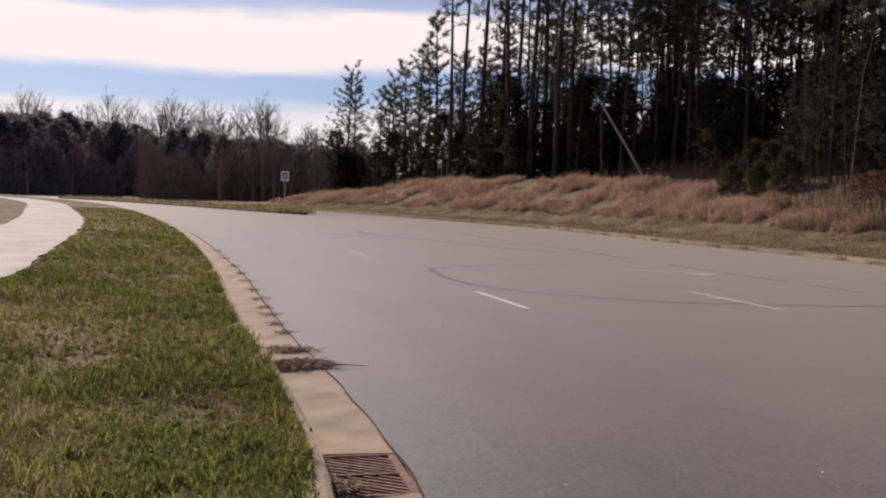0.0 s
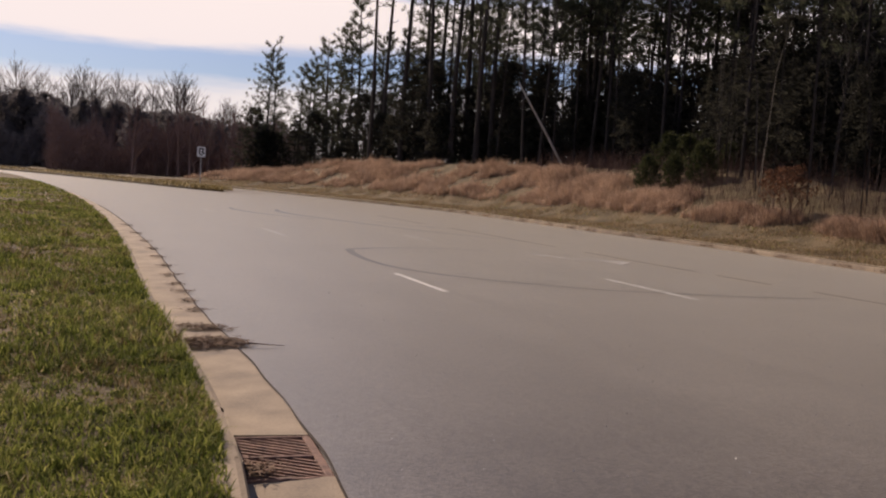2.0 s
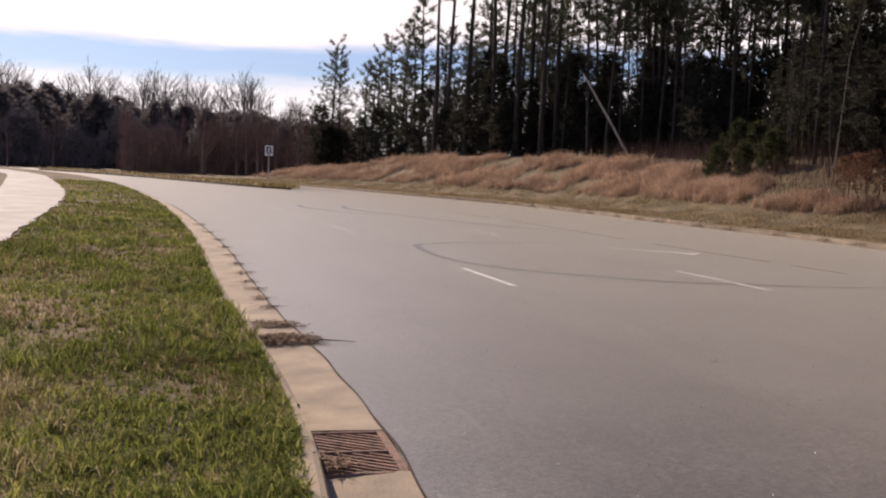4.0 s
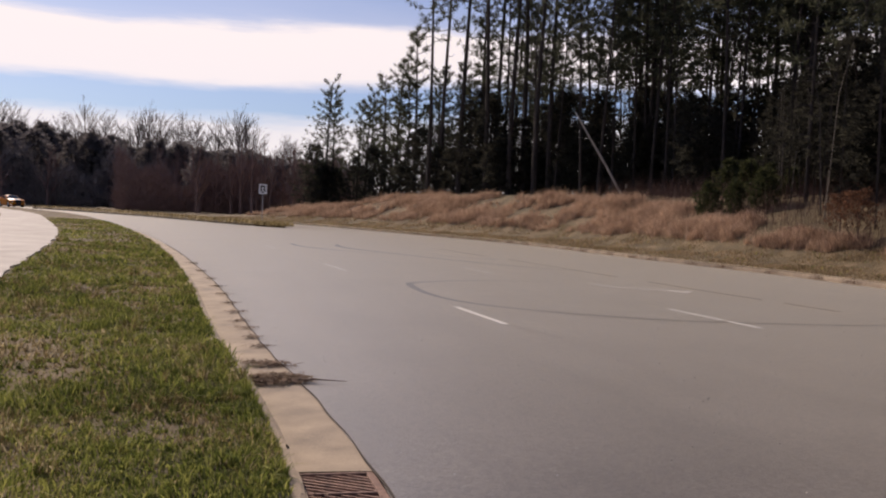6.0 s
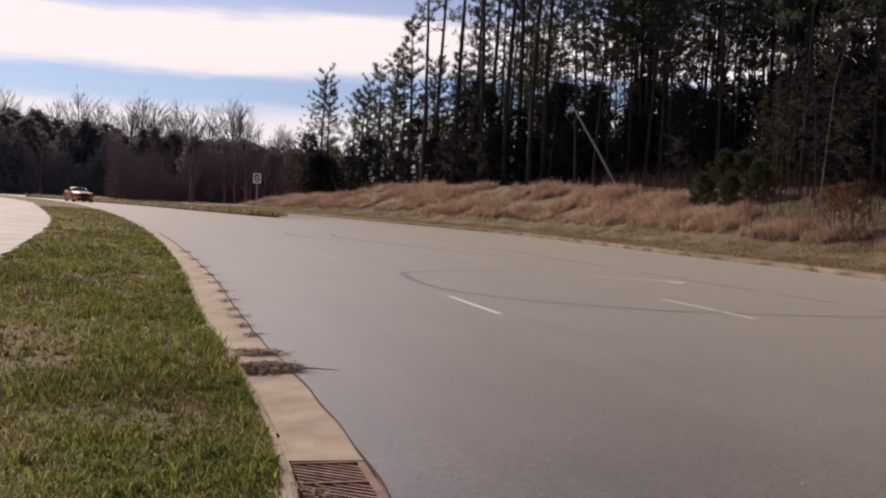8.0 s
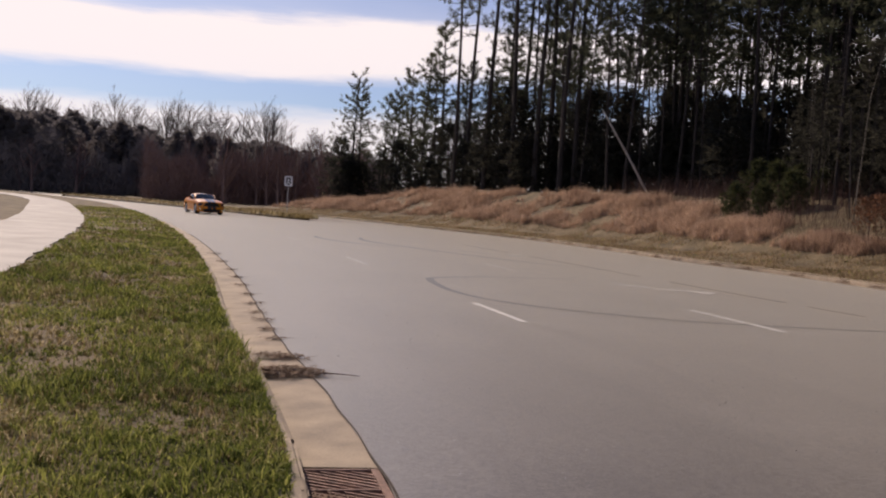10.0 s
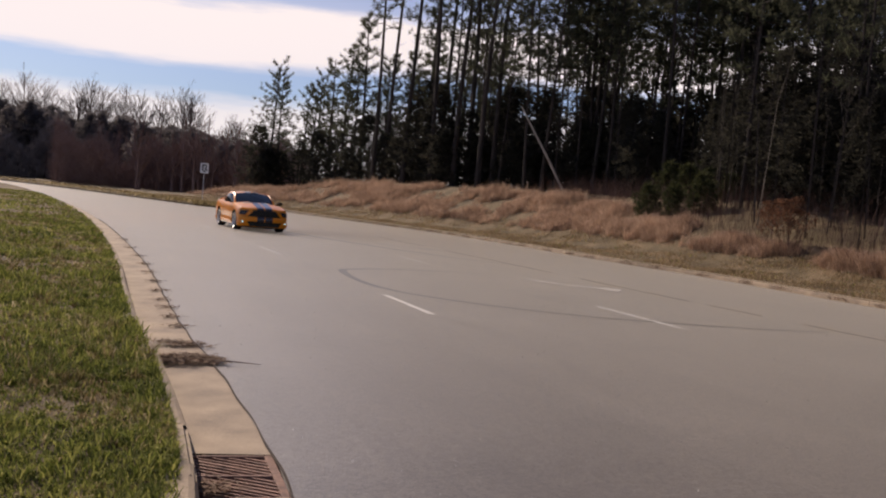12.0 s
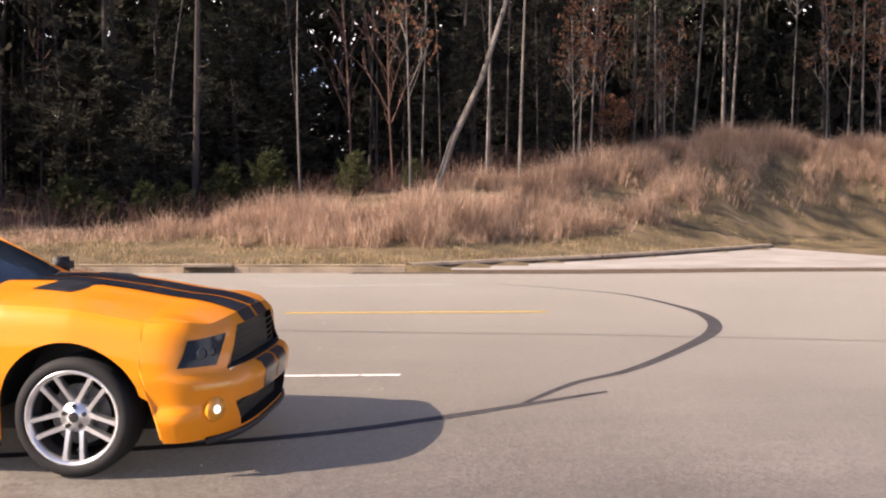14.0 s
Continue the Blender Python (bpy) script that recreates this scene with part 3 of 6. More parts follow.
def sprays(points, dirs, length, width, per, rng, broad=False):
    """Little fans of pointed needles or leaves at each point, about its direction."""
    n = len(points)
    k = np.repeat(np.arange(n), per)
    d = np.asarray(dirs)[k] + rng.normal(0, 0.75, (n * per, 3))
    d /= np.linalg.norm(d, axis=1)[:, None] + 1e-6
    w = np.cross(d, rng.normal(0, 1, (n * per, 3)))
    w /= np.linalg.norm(w, axis=1)[:, None] + 1e-6
    p = np.asarray(points)[k] + rng.normal(0, 0.05, (n * per, 3))
    ln = (length * rng.uniform(0.55, 1.25, n * per))[:, None]
    if broad:
        v = np.stack([p, p + d * ln * 0.5 + w * width * 0.5, p + d * ln, p + d * ln * 0.5 - w * width * 0.5], 1).reshape(-1, 3)
        return v, np.arange(n * per * 4).reshape(-1, 4)
    v = np.stack([p - w * width * 0.5, p + w * width * 0.5, p + d * ln], 1).reshape(-1, 3)
    return v, np.arange(n * per * 3).reshape(-1, 3)


def trunk_line(h, bend, r):
    ph, lean = r.uniform(0, 6.28), Vector((r.uniform(-1, 1), r.uniform(-1, 1), 0)) * bend
    return [Vector((lean.x * t * t * h + 0.012 * h * bend * 8 * math.sin(ph + 5 * t), lean.y * t * t * h + 0.012 * h * bend * 8 * math.cos(ph + 4 * t), h * t)) for t in [k / 9 for k in range(10)]]


def at_line(pts, t):
    t = min(max(t, 0), 0.999) * (len(pts) - 1)
    i = int(t)
    return pts[i].lerp(pts[i + 1], t - i)


def pine(seed, h, crown, radius, limbs=46, tufts=10, bark="bark", reach=2.6, name="pine_tree", label="tall slender pine with a bare lower trunk at the wood's edge"):
    """A pine: tapered trunk, limbs in loose whorls, dead stubs below, tufts of needles along the limbs."""
    r, rng = random.Random(seed), np.random.default_rng(seed)
    tree = tagged(new(name), label, "tree", group="pines of the wood")
    line = trunk_line(h, 0.035, r)
    bm = bmesh.new()
    tube(bm, line, [radius * (1.15 if k == 0 else 1 - 0.085 * k) for k in range(10)], 7)
    pts, dirs = [], []
    for k in range(limbs + 9):
        dead = k >= limbs
        t = r.uniform(0.12, crown) if dead else crown + (0.985 - crown) * (k + r.random()) / limbs
        a = k * 2.4 + r.uniform(-0.5, 0.5)
        base = at_line(line, t)
        rel = (t - crown) / (1 - crown)
        ln = r.uniform(0.3, 1.1) if dead else reach * (1.08 - 0.85 * rel) * (0.55 + 0.45 * min(1, rel * 5 + 0.3)) * r.uniform(0.5, 1.15)
        rise = r.uniform(-0.15, 0.15) if dead else 0.05 + 0.5 * rel + r.uniform(-0.2, 0.2)
        d = Vector((math.cos(a), math.sin(a), rise))
        p1, p2 = base + d * ln * 0.55 + Vector((0, 0, -0.06 * ln)), base + d * ln + Vector((0, 0, 0.10 * ln))
        tube(bm, [base, p1, p2], [0.028 if dead else 0.035, 0.02, 0.006], 3)
        if not dead:
            for j in range(tufts):
                f = 0.3 + 0.72 * (j + r.random()) / tufts
                q = (base.lerp(p1, f * 2) if f < 0.5 else p1.lerp(p2, min(f * 2 - 1, 1.05)))
                q = q + Vector((r.gauss(0, 0.16), r.gauss(0, 0.16), r.gauss(0, 0.1))) * (0.4 + f) * ln * 0.5
                pts.append(q); dirs.append(d.normalized() * 0.7 + Vector((0, 0, 0.5)))
    part("trunk", bm, M[bark], tree)
    v, f = sprays(pts, dirs, 0.37, 0.06, 10, rng)
    rng_mesh("crown", v, f, M["needles"], tree)
    return tree


def evergreen(seed, h, spread, mat="evergreen", name="evergreen_tree", label="dark dense young evergreen in the undergrowth", group="undergrowth", n=470, size=0.205):
    r, rng = random.Random(seed), np.random.default_rng(seed)
    tree = tagged(new(name), label, "tree", group=group)
    line = trunk_line(h, 0.03, r)
    bm = bmesh.new()
    tube(bm, line, [0.07 * h / 5 * (1 - 0.09 * k) for k in range(10)], 5)
    pts, dirs = [], []
    for k in range(n):
        t = 0.04 + 0.96 * ((k + r.random()) / n) ** 0.9
        a = r.uniform(0, 6.283)
        lump = 1 + 0.35 * math.sin(3 * a + seed + 7 * t) + 0.25 * math.sin(5 * a - 11 * t)
        rad = spread * (0.35 + 0.65 * math.sin(min(t * 2.2, 1.57))) * (1.04 - t) ** 0.7 * lump * math.sqrt(r.uniform(0.15, 1))
        base = at_line(line, t)
        q = base + Vector((math.cos(a) * rad, math.sin(a) * rad, r.gauss(0, 0.15)))
        pts.append(q); dirs.append(Vector((math.cos(a), math.sin(a), 0.35)))
        if k % 9 == 0:
            tube(bm, [base, q], [0.02, 0.006], 3)
    part("trunk", bm, M["bark"], tree)
    v, f = sprays(pts, dirs, size, size * 0.26, 11, rng)
    rng_mesh("crown", v, f, M[mat], tree)
    return tree


def bare_tree(seed, h, radius, mat, name="bare_tree", label="leafless grey tree with fine upright twigs", group="bare trees", fork=0.35, leaves=0, bend=0.06, depth=3, wide=0.5, reach=0.28, more=1.0):
    """A leafless tree: a trunk that forks into limbs, branches and twigs; a few dry leaves may still hang on it."""
    r, rng = random.Random(seed), np.random.default_rng(seed)
    tree = tagged(new(name), label, "tree", group=group)
    line = trunk_line(h, bend, r)
    bm = bmesh.new()
    tube(bm, line, [radius * (1 - 0.1 * k) + 0.004 for k in range(10)], 6)
    pts, dirs = [], []

    def grow(base, d, ln, rad, left):
        p1 = base + d * ln * 0.5 + Vector((r.gauss(0, 0.05), r.gauss(0, 0.05), 0.03)) * ln
        p2 = base + d * ln + Vector((0, 0, 0.10 * ln))
        tube(bm, [base, p1, p2], [rad, rad * 0.7, rad * 0.25], 3)
        if left:
            for _ in range(4 if left > 2 else (3 if left > 1 else 4)):
                f = r.uniform(0.35, 1)
                q = base.lerp(p1, f * 2) if f < 0.5 else p1.lerp(p2, f * 2 - 1)
                grow(q, (d + Vector((r.uniform(-1, 1), r.uniform(-1, 1), r.uniform(-0.1, 0.8))) * 0.6).normalized(), ln * r.uniform(0.35, 0.6), rad * 0.55, left - 1)
        else:
            pts.append(p2); dirs.append(d)

    count = int((9 + h * 0.5) * more)
    for k in range(count):
        t = fork + (0.97 - fork) * (k + r.random()) / count
        a = k * 2.4 + r.uniform(-0.4, 0.4)
        grow(at_line(line, t), Vector((math.cos(a) * wide, math.sin(a) * wide, 0.75)).normalized(), h * reach * (1.15 - t) * r.uniform(0.7, 1.2) + 0.2, radius * 0.4 * (1.1 - t) + 0.008, depth - 1)
    part("trunk", bm, M[mat], tree)
    if leaves:
        pick = rng.integers(0, len(pts), leaves)
        v, f = sprays([pts[i] + Vector(rng.normal(0, 0.18, 3)) for i in pick], [Vector((0, 0, -0.8))] * leaves, 0.13, 0.09, 5, rng, True)
        rng_mesh("dry_leaves", v, f, M["dead_leaf"], tree)
    return tree


def plant(proto, x, y, turn, size=1.0, squash=1.0, first=None, lean=(0, 0)):
    z = float(ground_z(x, y)) - 0.05
    m = pose(x, y, z, lean[0], lean[1], turn) @ Matrix.Diagonal((size * squash, size * squash, size, 1))
    if first is not None and first[0]:
        first[0] = False
        proto.matrix_basis = m
        return proto
    return copy_thing(proto, m)


def polar(bearing, d):
    if bearing > 85:                                          # back from the side road's kerb
        d = max(d, float(np.interp(bearing, [85, 92.4, 95.6, 98.4, 105], [29, 38, 41.5, 44.5, 48])) + (d - 30) * 0.5)
    return d * math.sin(radians(bearing)), d * math.cos(radians(bearing))


def glade(x, y):
    """Open ground by the side road, where the sun reaches the grass bank."""
    return -1.0 < y < 11.5 and x < 34.5


def build_wood():
    r = random.Random(11)
    pines = [pine(20, 21, 0.36, 0.105, 50, 7), pine(21, 19, 0.42, 0.09, 44, 8), pine(22, 23, 0.33, 0.12, 56, 7), pine(23, 18, 0.30, 0.08, 48, 8), pine(24, 20, 0.44, 0.10, 46, 8)]
    fresh = [[True] for _ in pines]
    k = tries = 0
    taken = []
    while k < 138 and tries < 8000:
        tries += 1
        y = r.uniform(-34, 74)
        s = float(grass_top(y)) + 1.6 + 34 * r.random() ** 1.25
        x, y2 = beyond(s + mouth(y), y)
        x = float(x)
        b = math.degrees(math.atan2(x, y2))
        if b < 5.0 or glade(x, y) or (11 < y < 17.5 and x < 26) or any((x - p) ** 2 + (y - q) ** 2 < 2.2 for p, q in taken):
            continue
        taken.append((x, y))
        i = r.randrange(5)
        plant(pines[i], x, y, r.uniform(0, 360), r.uniform(0.85, 1.12), first=fresh[i], lean=(r.gauss(0, 1.8), r.gauss(0, 1.8)))
        k += 1
    for _ in range(22):                                       # a closer stand where the road bends away
        b = r.uniform(4.8, 16)
        d = r.uniform(78 - 1.5 * (b - 3.5), 98)
        x, y = polar(b, d)
        i = r.randrange(5)
        plant(pines[i], x, y, r.uniform(0, 360), r.uniform(0.9, 1.15), lean=(r.gauss(0, 1.5), r.gauss(0, 1.5)))
    for k in range(104):                                      # the stand goes on deep behind the edge
        x, y = polar(*((r.uniform(13, 50), r.uniform(56, 86)) if k < 72 else (r.uniform(66, 109), r.uniform(46, 68))))
        i = r.randrange(5)
        plant(pines[i], x, y, r.uniform(0, 360), r.uniform(1.05, 1.35), lean=(r.gauss(0, 1.5), r.gauss(0, 1.5)))
    # looser pines where the wood thins out towards the bend
    small = [pine(30, 13.5, 0.14, 0.15, 52, 7, reach=3.4, label="open-crowned pine standing clear of the wood"), pine(31, 12, 0.35, 0.13, 34, 6, reach=2.1, label="young pine with a thin crown at the wood's end")]
    tall = pine(32, 20, 0.58, 0.17, 34, 6, reach=2.1, label="tall thin pine with a high crown at the wood's end")
    sf, tf = [[True], [True]], [True]
    for i, b, d, size in ((0, -5.1, 100, 1.02), (0, -4.7, 101, 0.92), (1, -0.9, 92, 1.2), (1, 0.2, 90, 1.15), (1, -1.6, 95, 0.95), (1, -2.7, 98, 0.8), (1, 1.6, 86, 0.85), (1, 3.0, 84, 0.85), (1, -3.2, 100, 0.85), (1, 4.2, 80, 1.05)):
        plant(small[i], *polar(b, d), r.uniform(0, 360), size, first=sf[i])
    for b, d, size in ((1.0, 82, 1.15), (1.8, 84, 1.1), (2.9, 79, 1.2), (4.4, 76, 1.15), (5.0, 80, 1.1), (5.9, 73, 1.15), (6.6, 74, 1.2), (4.0, 92, 1.1), (7.4, 70, 1.1), (8.2, 71, 1.1)):
        plant(tall, *polar(b, d), r.uniform(0, 360), size, first=tf)
    for k in range(13):                                       # fuller ones between them
        plant(small[0], *polar(-2.4 + 0.85 * k + r.uniform(-0.3, 0.3), 96 - 1.3 * k + r.uniform(-3, 6)), r.uniform(0, 360), r.uniform(0.72, 1.0))
    # undergrowth
    low = [evergreen(40, 5.5, 1.9), evergreen(41, 4.2, 1.7), evergreen(42, 6.5, 1.8), evergreen(43, 3.2, 1.5)]
    lf = [[True] for _ in low]
    k = tries = 0
    while k < 262 and tries < 6000:
        tries += 1
        y = r.uniform(-34, 78)
        s = float(grass_top(y)) + 3.4 + 25 * r.random() ** 1.3
        x, y2 = beyond(s + mouth(y), y)
        b = math.degrees(math.atan2(float(x), y2))
        if b < -4 or glade(float(x), y2) or (b > 38 and s < grass_top(y) + 6 and r.random() < (0.45 if b < 80 else 0.75)):
            continue
        i = r.randrange(4)
        plant(low[i], float(x), y, r.uniform(0, 360), r.uniform(0.75, 1.2) * (1.0 + 0.2 * smooth(12, 26, s)), r.uniform(0.9, 1.25), lf[i])
        k += 1
    for b, d, size in ((-5.2, 99, 1.2), (-5.6, 101, 1.1), (-4.5, 99, 1.0), (-3.4, 98, 0.9), (-2.2, 95, 0.95), (-1.2, 92, 0.9), (-0.3, 90, 0.95), (0.7, 87, 1.0), (1.7, 84, 1.0), (2.6, 82, 1.05), (3.6, 79, 1.1), (4.6, 77, 1.15), (5.4, 74, 1.2), (0.2, 94, 1.05), (2.1, 90, 1.15), (3.9, 86, 1.25), (-1.7, 98, 1.0)):
        plant(low[r.randrange(4)], *polar(b, d), r.uniform(0, 360), size, 1.15)
    for _ in range(18):
        b = r.uniform(3.5, 17)
        d = r.uniform(80 - 1.5 * (b - 3.5), 96)
        plant(low[r.randrange(4)], *polar(b, d), r.uniform(0, 360), r.uniform(0.9, 1.35), 1.15)
    green = evergreen(47, 2.6, 1.5, "bush_green", "bush", "olive-green leafy bush at the foot of the wood", "bushes", 260, 0.3)
    gf = [True]
    for b, d, size in ((18.6, 51, 0.7), (19.6, 50, 0.95), (20.8, 49, 0.85), (22.0, 47, 0.7), (20.2, 52, 1.1), (17.5, 47.5, 0.9), (19.0, 46, 0.85), (20.5, 45, 1.0), (76.5, 29, 0.7), (71.5, 29.5, 0.9), (69.0, 29, 0.8), (80.0, 29.0, 0.5), (60.5, 28.0, 0.7), (62.2, 27.6, 0.55), (64.5, 28.0, 0.65), (66.5, 28.5, 0.6)):
        plant(green, *polar(b, d), r.uniform(0, 360), size, first=gf)
    # pale saplings and trunks along the edge, dry leaves on a few
    sap = [bare_tree(50, 9, 0.04, "pale_bark", "sapling", "thin pale leafless sapling at the wood's edge", "saplings", 0.3, depth=2), bare_tree(51, 12, 0.055, "bark", "sapling", "thin dark leafless sapling at the wood's edge", "saplings", 0.4, depth=2), bare_tree(52, 7, 0.028, "red_twig", "sapling", "thin reddish leafless sapling at the wood's edge", "saplings", 0.2, depth=2)]
    pf = [[True] for _ in sap]
    for _ in range(26):
        y = r.uniform(-28, 45)
        if 8 < y < 18:
            continue
        s = float(grass_top(y)) + 0.6 + 16 * r.random() ** 1.6
        x, y2 = beyond(s + mouth(y), y)
        i = r.choice((0, 1, 1, 2, 2))
        plant(sap[i], float(x), y, r.uniform(0, 360), r.uniform(0.7, 1.3), first=pf[i], lean=(r.gauss(0, 4), r.gauss(0, 4)))
    leafy = [bare_tree(55, 8.5, 0.045, "pale_bark", "young_oak", "young pale-barked tree with clinging dry orange leaves", "young oaks", 0.3, 120, depth=3, wide=0.5, reach=0.16), bare_tree(56, 5.5, 0.04, "pale_bark", "young_oak", "small crooked tree with clinging dry orange leaves", "young oaks", 0.3, 90, 0.12, 3, wide=0.6, reach=0.18)]
    leafy.append(bare_tree(57, 3.3, 0.05, "red_twig", "young_oak", "low bushy tree thick with dry red-brown leaves", "young oaks", 0.08, 330, 0.06, 3, wide=0.8, reach=0.4))
    yf = [[True], [True], [True]]
    for i, b, d, size in ((0, 79.7, 28.2, 1.0), (1, 89.3, 30, 1.05), (0, 91.0, 31.5, 0.8), (1, 94.6, 28.8, 0.8), (0, 104.5, 31.5, 1.0), (0, 90.3, 30.5, 0.95), (0, 89.8, 31.0, 0.85), (1, 92.9, 29.5, 0.55), (1, 95.2, 30.0, 0.9), (0, 103.4, 30, 0.9), (1, 106.0, 30, 1.1), (2, 91.6, 30, 0.7), (2, 24.6, 37.4, 0.75), (2, 25.5, 36.6, 0.8)):
        plant(leafy[i], *polar(b, d), r.uniform(0, 360), size, first=yf[i])
    edge = bare_tree(58, 17, 0.08, "pale_bark", "edge_tree", "straight pale grey trunk standing before the dark wood", "edge trees", 0.5, depth=2)
    ef = [True]
    for b, d, size, lean in ((49.1, 27.1, 0.85, 1), (56.1, 32, 1.0, 1), (43.4, 36, 1.0, 1), (39.4, 38, 0.9, 1), (32.0, 33.2, 1.05, 1), (86.4, 29.5, 0.8, 0), (96.2, 30, 1.0, -1), (98.3, 29, 1.0, 0), (97.7, 29.4, 1.15, 1), (84.2, 30.5, 0.95, 0), (94.0, 30.5, 0.8, 2), (101.6, 30, 0.7, -2), (105.2, 29.5, 0.9, 0)):
        plant(edge, *polar(b, d), r.uniform(0, 360), size, first=ef, lean=(0, lean))
    # thin dark poles crowded inside the wood's edge
    pole = [bare_tree(66, 15, 0.045, "bark", "sapling", "thin dark leafless pole of a young tree", "saplings", 0.55, depth=2, reach=0.16), bare_tree(67, 12, 0.03, "pale_bark", "sapling", "thin greyish leafless pole of a young tree", "saplings", 0.5, bend=0.1, depth=2, reach=0.18)]
    of = [[True], [True]]
    for k in range(56):
        y = r.uniform(-26, 30)
        x, y2 = beyond(float(grass_top(y)) + 1.2 + 14 * r.random() + mouth(y), y)
        i = 1 if k % 6 == 0 else 0
        plant(pole[i], float(x), y, r.uniform(0, 360), r.uniform(0.7, 1.2), first=of[i], lean=(r.gauss(0, 3), r.gauss(0, 3)))
    # leaning pale trunk by the dark wood
    bm = bmesh.new()
    x, y = polar(12.65, 59)
    z = float(ground_z(x, y))
    foot = Vector((x, y, z - 0.1))
    tube(bm, [foot, foot + Vector((-1.12, 0.3, 2.0)), foot + Vector((-2.2, 0.5, 3.75)), foot + Vector((-3.05, 0.8, 5.2))], [0.08, 0.072, 0.06, 0.035], 7)
    part("leaning_trunk", bm, M["bleached"], None)
    tagged(bpy.data.objects["leaning_trunk"], "bleached bare trunk leaning out of the wood's edge", "dead tree")
    bm = bmesh.new()
    x, y = polar(81.3, 28.5)
    foot = Vector((x, y, float(ground_z(x, y)) - 0.1))
    tube(bm, [foot, foot + Vector((0.2, -0.45, 1.6)), foot + Vector((0.4, -1.25, 3.4)), foot + Vector((0.6, -1.9, 5.6)), foot + Vector((0.7, -2.2, 8))], [0.11, 0.10, 0.085, 0.07, 0.03], 7)
    part("crooked_tree", bm, M["pale_bark"], None)
    tagged(bpy.data.objects["crooked_tree"], "pale crooked trunk leaning over the dry grass", "tree")
    # fallen tree with broken limbs
    log = tagged(new("fallen_tree"), "bleached fallen tree with broken bare branches at the wood's edge", "fallen tree")
    bm = bmesh.new()
    a, b = Vector((*polar(38.0, 32.5), 0)), Vector((*polar(43.3, 30.3), 0))
    a.z, b.z = float(ground_z(a.x, a.y)) + 1.15, float(ground_z(b.x, b.y)) + 0.4
    tube(bm, [b, b.lerp(a, 0.5), a], [0.14, 0.10, 0.045], 8)
    part("trunk", bm, M["bleached"], log)
    for k in range(16):
        p = b.lerp(a, r.uniform(0.35, 1))
        d = Vector((r.uniform(-1, 0.4), r.uniform(-0.2, 0.8), r.uniform(-0.3, 0.4))).normalized() * r.uniform(0.6, 1.6)
        bm = bmesh.new()
        tube(bm, [p, p + d * 0.5 + Vector((0, 0, 0.06)), p + d], [0.03, 0.02, 0.006], 4)
        part("branch", bm, M["bleached"], log)
    # brushwood: tangles of fine reddish twigs between grass and trees
    rng = np.random.default_rng(9)
    n = 20000
    y = rng.uniform(-30, 60, n)
    s = grass_top(y) + rng.uniform(-0.6, 4.5, n)
    x, y = beyond(s + mouth(y), y)
    v, f = blade_arrays(np.stack([x, y, ground_z(x, y) - 0.05], 1), rng.uniform(0.3, 1.7, n) * np.interp(np.degrees(np.arctan2(x, y)), [40, 60], [1.0, 0.75]), rng.uniform(0.006, 0.017, n), rng.uniform(0.1, 0.9, n), rng)
    tagged(rng_mesh("brushwood", v, f, M["red_twig"]), "tangle of thin reddish-brown brushwood under the trees", "brushwood", kind="stuff")
    # slender stems crowded behind the wood's edge
    n = 230
    y = rng.uniform(15, 46, n)
    x, y = beyond(grass_top(y) + rng.uniform(0.8, 7, n) + mouth(y), y)
    v, f = blade_arrays(np.stack([x, y, ground_z(x, y) - 0.05], 1), rng.uniform(3, 10, n), rng.uniform(0.03, 0.075, n), rng.uniform(0.02, 0.16, n), rng)
    tagged(rng_mesh("stem_thicket", v, f, M["bark"]), "slender dark leafless stems crowded behind the wood's edge", "brushwood", kind="stuff")
    # the wood goes on behind
    n = 62000
    y = rng.uniform(-45, 80, n)
    s = rng.uniform(24, 60, n)
    x, y = beyond(s, y)
    ok = np.degrees(np.arctan2(x, y)) > 4
    x, y = x[ok], y[ok]
    h = rng.uniform(0, 1, len(x)) ** 1.1 * (8.0 + 14.0 * ease(38, 70, np.degrees(np.arctan2(x, y))))
    p = np.stack([x, y, ground_z(x, y) + h], 1)
    v, f = sprays(p, np.tile([0, 0, 0.5], (len(p), 1)), 0.9, 0.36, 3, rng)
    tagged(rng_mesh("deep_wood", v, f, M["evergreen"]), "dark evergreen growth deep inside the wood", "woodland", kind="stuff")


